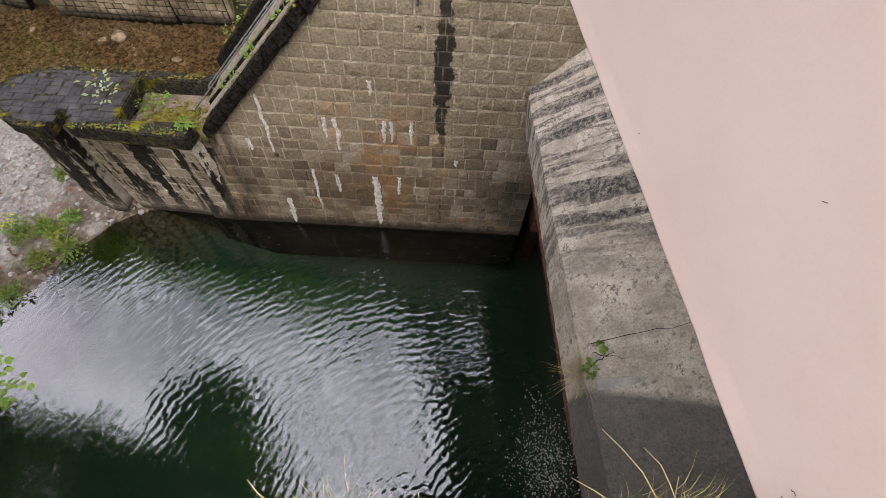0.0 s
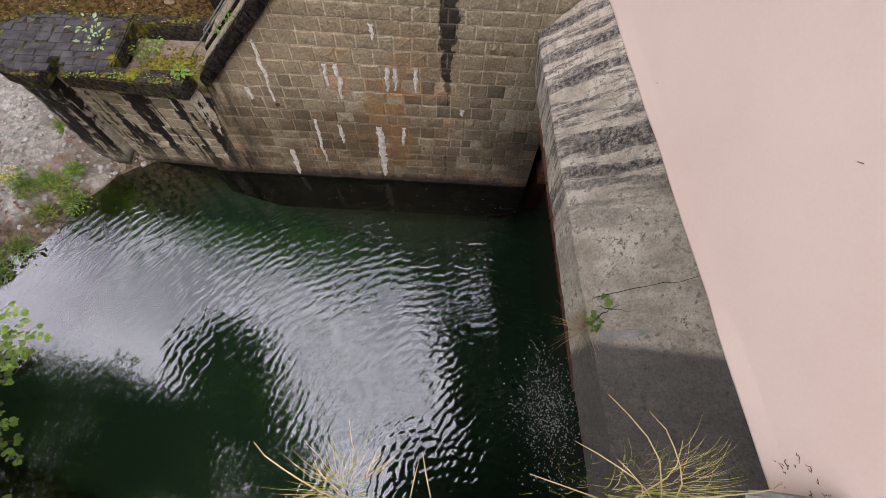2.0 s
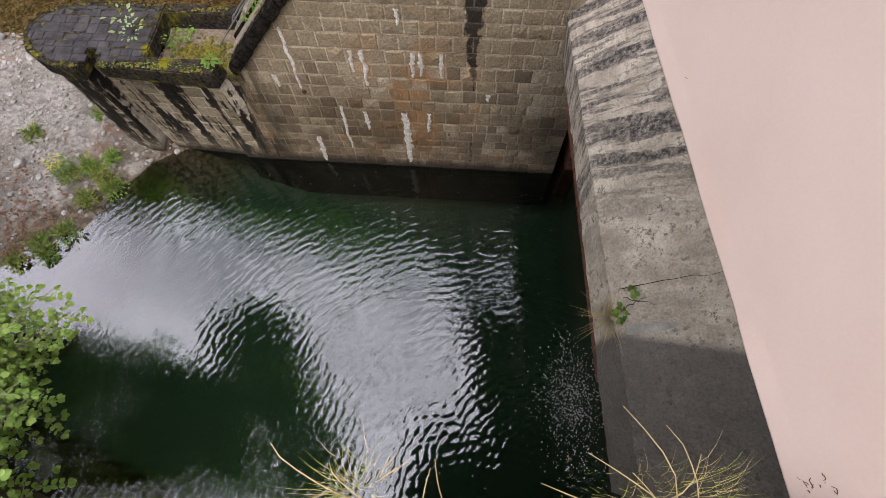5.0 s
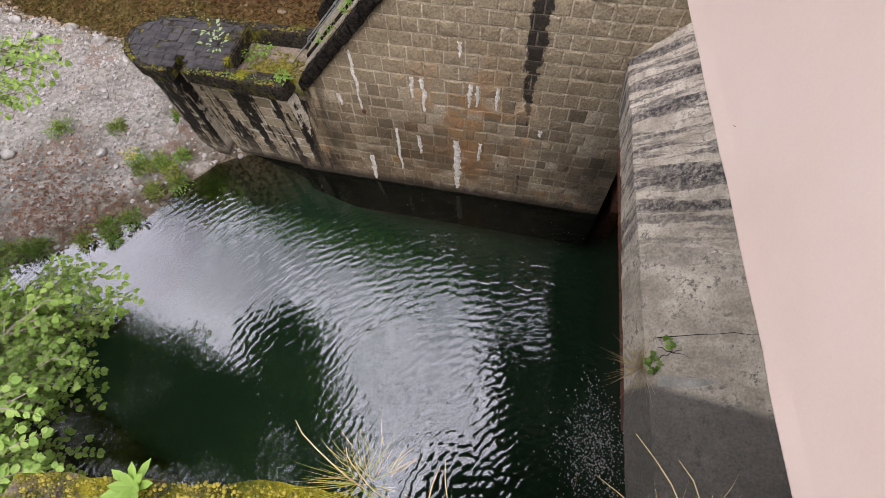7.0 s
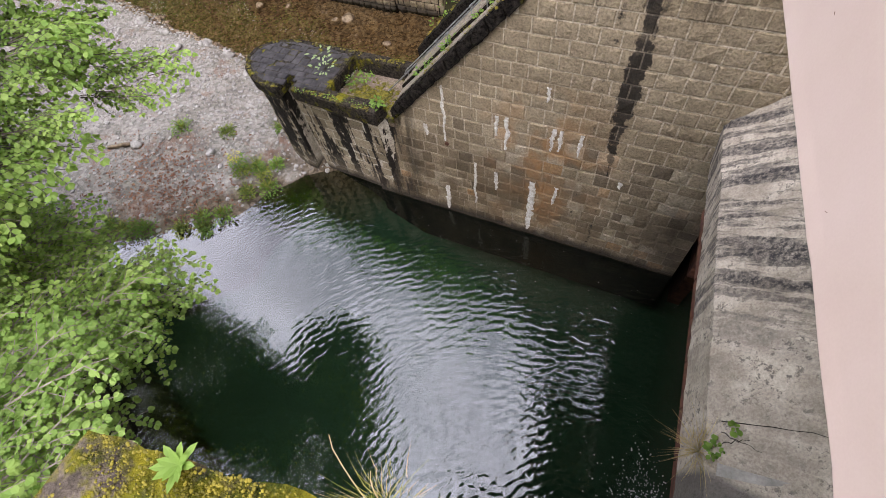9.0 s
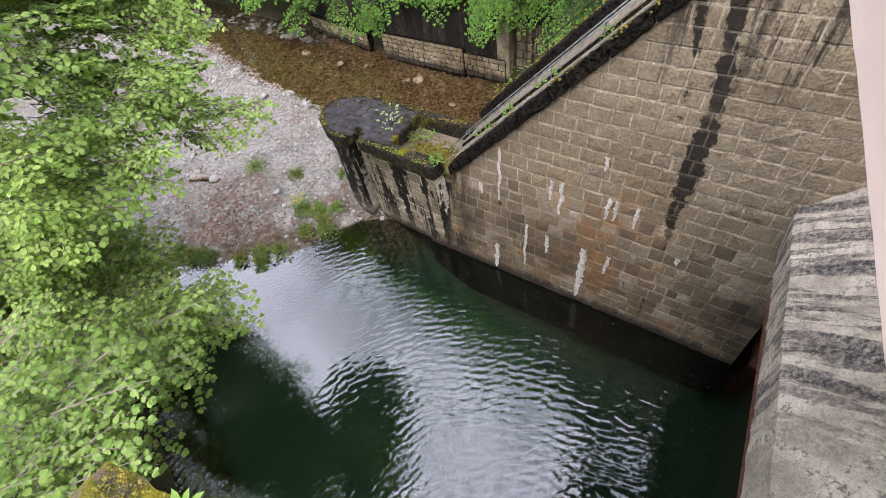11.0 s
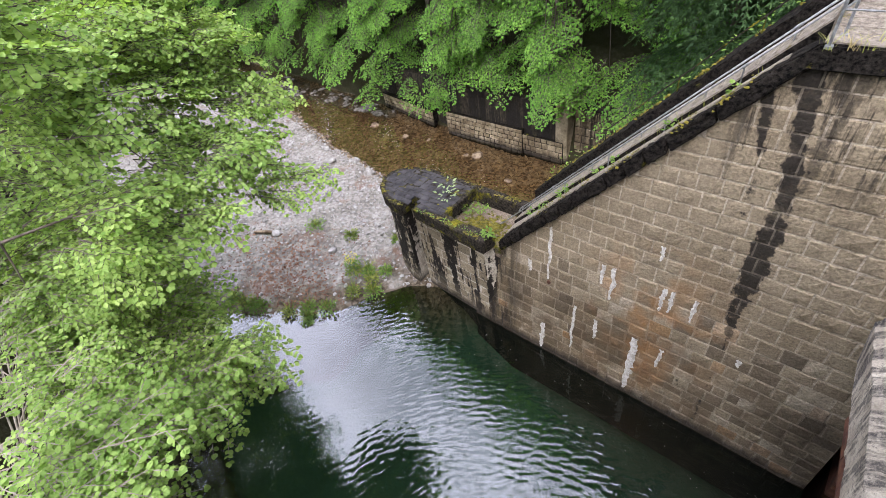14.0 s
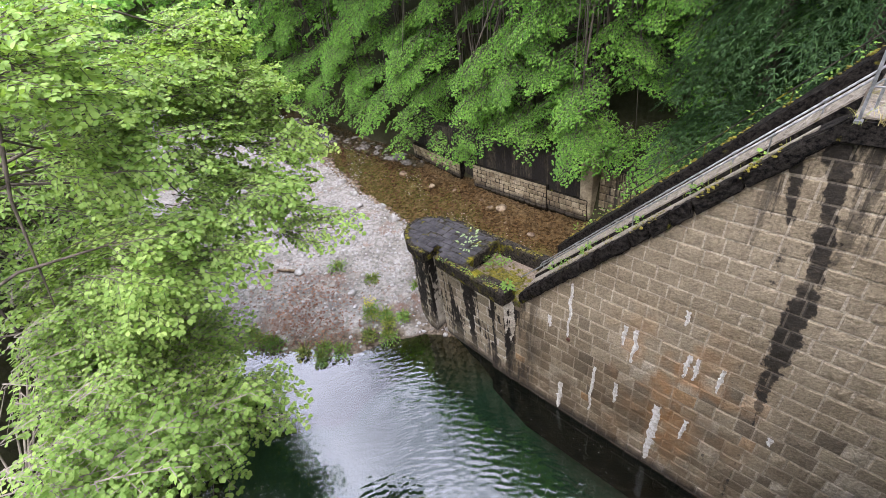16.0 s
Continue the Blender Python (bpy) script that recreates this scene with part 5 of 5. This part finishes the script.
# wooded slope closing the valley, and unseen woods that hold back sky light
hill = []
hr = np.random.RandomState(8)
for _ in range(1500):
    x, y = hr.uniform(-75, 30), hr.uniform(13, 40)
    hill.append((np.array([x, y, ground_height(x, y) + hr.uniform(0.5, 9)]), np.array([hr.normal(), -1.0, -0.1]), hr.uniform(2.5, 4.5)))
for _ in range(700):
    x, y = hr.uniform(-80, -40), hr.uniform(-25, 14)
    hill.append((np.array([x, y, max(0, ground_height(x, y)) + hr.uniform(1, 14)]), np.array([1.0, hr.normal(), -0.1]), hr.uniform(2.5, 4.5)))
# out of view behind and to the right: added to block part of the sky
for _ in range(900):
    x, y = hr.uniform(-40, 40), hr.uniform(-40, -19)
    hill.append((np.array([x, y, max(0, ground_height(x, y)) + hr.uniform(1, 8)]), np.array([hr.normal(), 1.0, -0.1]), hr.uniform(3.0, 5.0)))
for _ in range(500):
    x, y = hr.uniform(12, 34), hr.uniform(-16, 14)
    hill.append((np.array([x, y, max(0, ground_height(x, y)) + hr.uniform(1, 17)]), np.array([-1.0, hr.normal(), -0.1]), hr.uniform(3.0, 5.0)))
wood = grow("far_wood_trees", "distant green wood, with unseen parts added to block sky light", [(-40, 20, 5), (-40, 20, 22)], 0.3, hill, "leaf", 0.13, LEAF_FAR, 4, 5, 70)
tagged(wood, kind="stuff", category="woods")


def tuft(name, label, x, y, z, n, length, material, seed, spread=0.5, width=0.006, parent_cat="grass"):
    r = np.random.RandomState(seed)
    vs, fs = [], []
    for i in range(n):
        a = r.rand() * 6.28
        d = np.array([math.cos(a), math.sin(a), 0])
        L = length * r.uniform(0.5, 1.1)
        lean = r.uniform(0.1, 1.0) * spread
        p0 = np.array([x, y, z]) + d * r.rand() * 0.07 * (1 + spread)
        s = np.array([-d[1], d[0], 0]) * width
        o = len(vs)
        for k in range(4):
            q = k / 3
            p = p0 + d * L * lean * q ** 1.6 + np.array([0, 0, L * (q - 0.35 * lean * q * q)])
            vs += [p - s * (1 - q * 0.9), p + s * (1 - q * 0.9)]
        fs += [(o + 2 * k, o + 2 * k + 1, o + 2 * k + 3, o + 2 * k + 2) for k in range(3)]
    ob = raw(name, vs, fs, material)
    return tagged(ob, label, parent_cat)


def herb(name, label, x, y, z, n, height, size, material, seed, kind="leaf", spread=0.3):
    r = np.random.RandomState(seed)
    lv, lf = leaf_shape(kind)
    V, Fc = [], []
    for i in range(n):
        a = r.rand() * 6.28
        q = r.rand()
        p = np.array([x + math.cos(a) * spread * r.rand(), y + math.sin(a) * spread * r.rand(), z + height * q])
        V.append(p + (lv * size * r.uniform(0.6, 1.2)) @ turn_to(np.array([math.cos(a), math.sin(a), r.uniform(-0.3, 0.6)]), np.array([0, 0, 1.0]) + r.normal(0, 0.3, 3)).T)
        Fc.append(lf + i * len(lv))
    ob = raw(name, np.concatenate(V).tolist(), np.concatenate(Fc).tolist(), material)
    return tagged(ob, label, "plant", kind="stuff")


# weeds along the shore
pr = random.Random(31)
for i, (x, y) in enumerate([(-12.3, -0.9), (-11.9, -0.6), (-11.4, -0.3), (-11.6, -0.75), (-12.5, -2.7), (-12.2, -3.0), (-12.9, -3.2), (-12.0, -2.4), (-14.2, -3.7), (-14.5, -3.9), (-13.9, -3.6), (-11.2, -1.1), (-11.7, -1.5), (-15.0, -3.9), (-12.0, 0.9), (-13.6, 0.2), (-15.2, -0.2)]):
    h = ground_height(x, y)
    tuft("grass_tuft", "green grass tuft on the gravel shore", x, y, h, 80, pr.uniform(0.16, 0.36), SHORE_GRASS, 100 + i, 1.2, 0.011)
    herb("weed", "leafy green weed on the gravel shore", x + 0.15, y - 0.1, h, 150, pr.uniform(0.1, 0.28), 0.09, WEED if i % 3 else SHORE_GRASS, 140 + i, "leaf", pr.uniform(0.2, 0.42))
herb("flowering_weed", "yellow flowering weed near the pier", -12.35, -0.85, ground_height(-12.35, -0.85) + 0.25, 110, 0.3, 0.05, BLOOM, 201)
herb("flowering_weed", "yellow flowering weed near the pier", -12.35, -0.85, ground_height(-12.35, -0.85), 150, 0.35, 0.09, WEED, 202)
# fallen leaves and a log
lfv = [(x, y) for x, y in ((rs.normal(-14.0, 1.3), rs.normal(-2.3, 0.9)) for _ in range(1500)) if seg_dist(x, y, SHORE) < -0.1]
flv, flf = leaf_shape("leaf")
V = [np.array([x, y, ground_height(x, y) + 0.02]) + (flv * rs.uniform(0.06, 0.13)) @ turn_to(rs.normal(0, 1, 3) * (1, 1, 0.2), np.array([0, 0, 1.0]) + rs.normal(0, 0.3, 3)).T for x, y in lfv]
tagged(raw("fallen_leaves", np.concatenate(V).tolist(), np.concatenate([flf + i * 4 for i in range(len(V))]).tolist(), FALLEN), "brown fallen leaves scattered on the gravel", "leaves", kind="stuff")
log_z = ground_height(-16.5, -1.5)
tagged(raw("driftwood_log", *tube([(-17.0, -1.75, log_z + 0.06), (-16.5, -1.5, log_z + 0.1), (-16.15, -1.3, log_z + 0.07)], [0.05, 0.07, 0.04], 8), BROWN_ROCK, smooth=True), "broken driftwood log on the gravel", "log")
# near wall plants
for i, (x, n, L) in enumerate([(-2.36, 70, 0.24), (-2.32, 40, 0.19), (-1.7, 20, 0.14), (-1.58, 40, 0.18), (-1.48, 60, 0.22), (-1.4, 60, 0.22), (-1.31, 40, 0.18)]):
    tuft("grass_tuft", "fresh grass tuft on the near wall top", x, near_y(x) + 0.03, 8.59, n, L, GRASS, 300 + i, 0.55, 0.0012)
    tuft("dry_grass", "pale dry grass on the near wall top", x + 0.02, near_y(x) + 0.03, 8.59, n // 2, L * 0.8, DRY, 340 + i, 0.8, 0.0011)
for i, (x, dx, dy, L) in enumerate([(-2.33, -0.22, 0.14, 0.3), (-2.3, -0.1, 0.1, 0.2), (-2.14, 0.02, 0.1, 0.22), (-2.08, -0.03, 0.12, 0.2), (-1.42, -0.2, 0.26, 0.36), (-1.45, -0.26, 0.14, 0.3), (-1.38, -0.12, 0.22, 0.3), (-1.4, 0.24, 0.06, 0.26), (-1.36, 0.2, 0.02, 0.26), (-1.6, -0.22, 0.06, 0.22), (-1.5, 0.1, 0.16, 0.24), (-1.48, -0.1, 0.1, 0.2)]):
    y = near_y(x) + 0.02
    pts = [(x + dx * q, y + dy * q, 8.6 + L * 0.62 * math.sin(2.2 * q) + 0.01 * math.sin(9 * q + i)) for q in (0, 0.2, 0.4, 0.6, 0.8, 1.0)]
    tagged(raw("dry_stalk", *tube(pts, [0.0022, 0.002, 0.0018, 0.0016, 0.0014, 0.001], 4), DRY), "dry straw stalk bending from the near wall", "grass", "dry stalks on the wall")
rosette = empty("broadleaf_herb", "light green rosette on the mossy wall top", "plant")
rosette.location = (-3.03, near_y(-3.03) - 0.02, 8.61)
rr_ = np.random.RandomState(4)
for k in range(13):
    a = k * 2.4
    d = np.array([math.cos(a), math.sin(a), 0.9 - 0.06 * k])
    v, f = leaf_shape("round")
    raw("leaf", ((v * (0.06 + 0.003 * k, 0.035, 0.05)) @ turn_to(d, np.array([0, 0, 1.0])).T).tolist(), f.tolist(), WEED, rosette)
# plants on the beam
tuft("dry_grass", "dry straw tuft on the edge of the concrete beam", beam_x(-4.65, -0.60, 0.09), -4.65, 4.2, 160, 0.38, DRY, 370, 1.4, 0.004)
herb("weed", "green weed on the edge of the concrete beam", beam_x(-4.6, -0.56, 0.098), -4.62, 4.40, 40, 0.1, 0.06, WEED, 371, "round", 0.1)
herb("weed", "small green weed in a crack of the concrete beam", beam_x(-4.3, -0.58, 0.098) + 0.16, -4.35, 4.57, 10, 0.05, 0.07, WEED, 372, "round", 0.05)
# plants on the pier and along the coping
herb("young_shrub", "pale green seedling growing on the pier cap", -9.0, 0.75, 3.18, 44, 0.6, 0.12, SEEDLING, 380, "leaf", 0.3)
herb("weed", "green weed in the sunk landing", -8.45, 0.95, 2.76, 45, 0.25, 0.11, WEED, 381, "leaf", 0.22)
herb("weed", "green weed in the sunk landing", -8.3, 1.3, 2.76, 35, 0.2, 0.1, WEED, 382, "leaf", 0.2)
herb("weed", "green weed at the foot of the coping", -7.25, 0.1, 3.15, 40, 0.22, 0.12, WEED, 383, "leaf", 0.12)
for i, x in enumerate((-6.5, -6.2, -5.75, -5.6, -5.0, -4.7, -3.9, -3.2)):
    herb("weed", "small weed growing out of the coping joint", x, 0.85, coping_top(x) - 0.03, 22, 0.16, 0.09, WEED, 390 + i, "leaf", 0.1)

sg = random.Random(61)
for i in range(16):
    x = -6.6 + i * 0.26 + sg.uniform(-0.08, 0.08)
    tuft("grass_tuft", "yellow-green grass tuft in the stair gutter", x, 1.06, coping_top(x) - 0.29, 26, sg.uniform(0.22, 0.4), GRASS, 420 + i, 0.7, 0.006)
for i, x in enumerate((-2.38, -2.2, -2.0, -1.75, -1.5)):
    tuft("dry_grass", "dry grass hanging over the landing edge", x, 0.72, TOP_Z - 0.01, 16, sg.uniform(0.2, 0.32), DRY if i % 2 else GRASS, 440 + i, 1.6, 0.004)
for i in range(14):
    x = -6.8 + i * 0.32
    herb("weed", "green weed behind the black far parapet", x, 2.5, coping_top(x) + 0.28, 22, 0.22, 0.08, WEED, 450 + i, "leaf", 0.25)

MOSS = leaf_material("moss_cushion", (0.055, 0.052, 0.008), (0.21, 0.17, 0.02), 0.1)


def clumps(name, label, places, smin, smax, material=None):
    r = np.random.RandomState(len(places))
    vs, fs = [], []
    for i, (x, y, z) in enumerate(places):
        q = smin + (smax - smin) * r.rand() ** 2
        vs.append(iv * (1 + 0.5 * (r.rand(len(iv), 1) - 0.5)) * (q, q * r.uniform(0.6, 1), q * r.uniform(0.3, 0.6)) + (x, y, z))
        fs.append(if_ + i * len(iv))
    return tagged(raw(name, np.concatenate(vs).tolist(), np.concatenate(fs).tolist(), material or MOSS, smooth=True), label, "moss", kind="stuff")


mr = np.random.RandomState(55)


def along(line, n, side, z, patch):
    res = []
    segs = list(zip(line, line[1:]))
    for _ in range(n):
        (ax, ay), (bx, by) = segs[mr.randint(len(segs))]
        q = mr.rand()
        x, y = ax + (bx - ax) * q, ay + (by - ay) * q
        if noise.noise((x * patch, y * patch, 3)) > -0.05:
            res.append((x + mr.normal(0, side), y + abs(mr.normal(0, side)), z + mr.uniform(-0.02, 0.012)))
    return res


rim_line = [(-11.4, 0.7), (-11.15, 0.33), (-10.8, 0.09), (-10.38, -0.06), (-9.98, -0.1)]
front_line = [(-9.62, 0.03), (-8.5, -0.05), (-7.22, -0.12)]
clumps("moss_cushions", "yellow-green moss cushions on the pier rim", along(rim_line, 110, 0.05, 3.175, 2.3) + along(front_line, 150, 0.06, 3.175, 2.3) + along([(-8.6, 1.5), (-7.1, 1.5)], 160, 0.06, 3.175, 2.0) + along([(-11.2, 1.3), (-10.4, 1.55), (-8.7, 1.6)], 220, 0.06, 3.175, 2.0), 0.012, 0.045)
clumps("moss_cushions", "yellow moss cushions in the sunk landing", [(mr.normal(-7.8, 0.26), mr.normal(0.72, 0.17), 2.765) for _ in range(520)], 0.02, 0.07)
clumps("moss_cushions", "thick yellow moss cushions on the near wall", [(x, near_y(x) - abs(mr.normal(0, 0.2)), 8.603) for x in mr.uniform(-3.4, -1.9, 3000) if noise.noise((x * 3.3, 1, 1)) > -0.4], 0.003, 0.009)
clumps("moss_cushions", "moss cushions along the black far parapet", [(x, 2.3 + mr.normal(0, 0.05), coping_top(x) + 0.39) for x in mr.uniform(-7.0, -2.5, 260) if noise.noise((x * 2.7, 2, 1)) > -0.1], 0.015, 0.05)
clumps("moss_cushions", "moss cushions along the stair coping", [(x, 0.62 + mr.normal(0, 0.12), coping_top(x) + 0.035) for x in mr.uniform(-6.9, -3.0, 420) if noise.noise((x * 2.1, 4, 1)) > 0.05], 0.01, 0.035)
for i in range(12):
    x = -9.4 + i * 0.185
    herb("weed", "small green weed on the mossy pier rim", x + mr.uniform(-0.05, 0.05), -0.02 + 0.03 * (i % 3), 3.17, 8, 0.06, 0.05, WEED, 500 + i, "leaf", 0.07)

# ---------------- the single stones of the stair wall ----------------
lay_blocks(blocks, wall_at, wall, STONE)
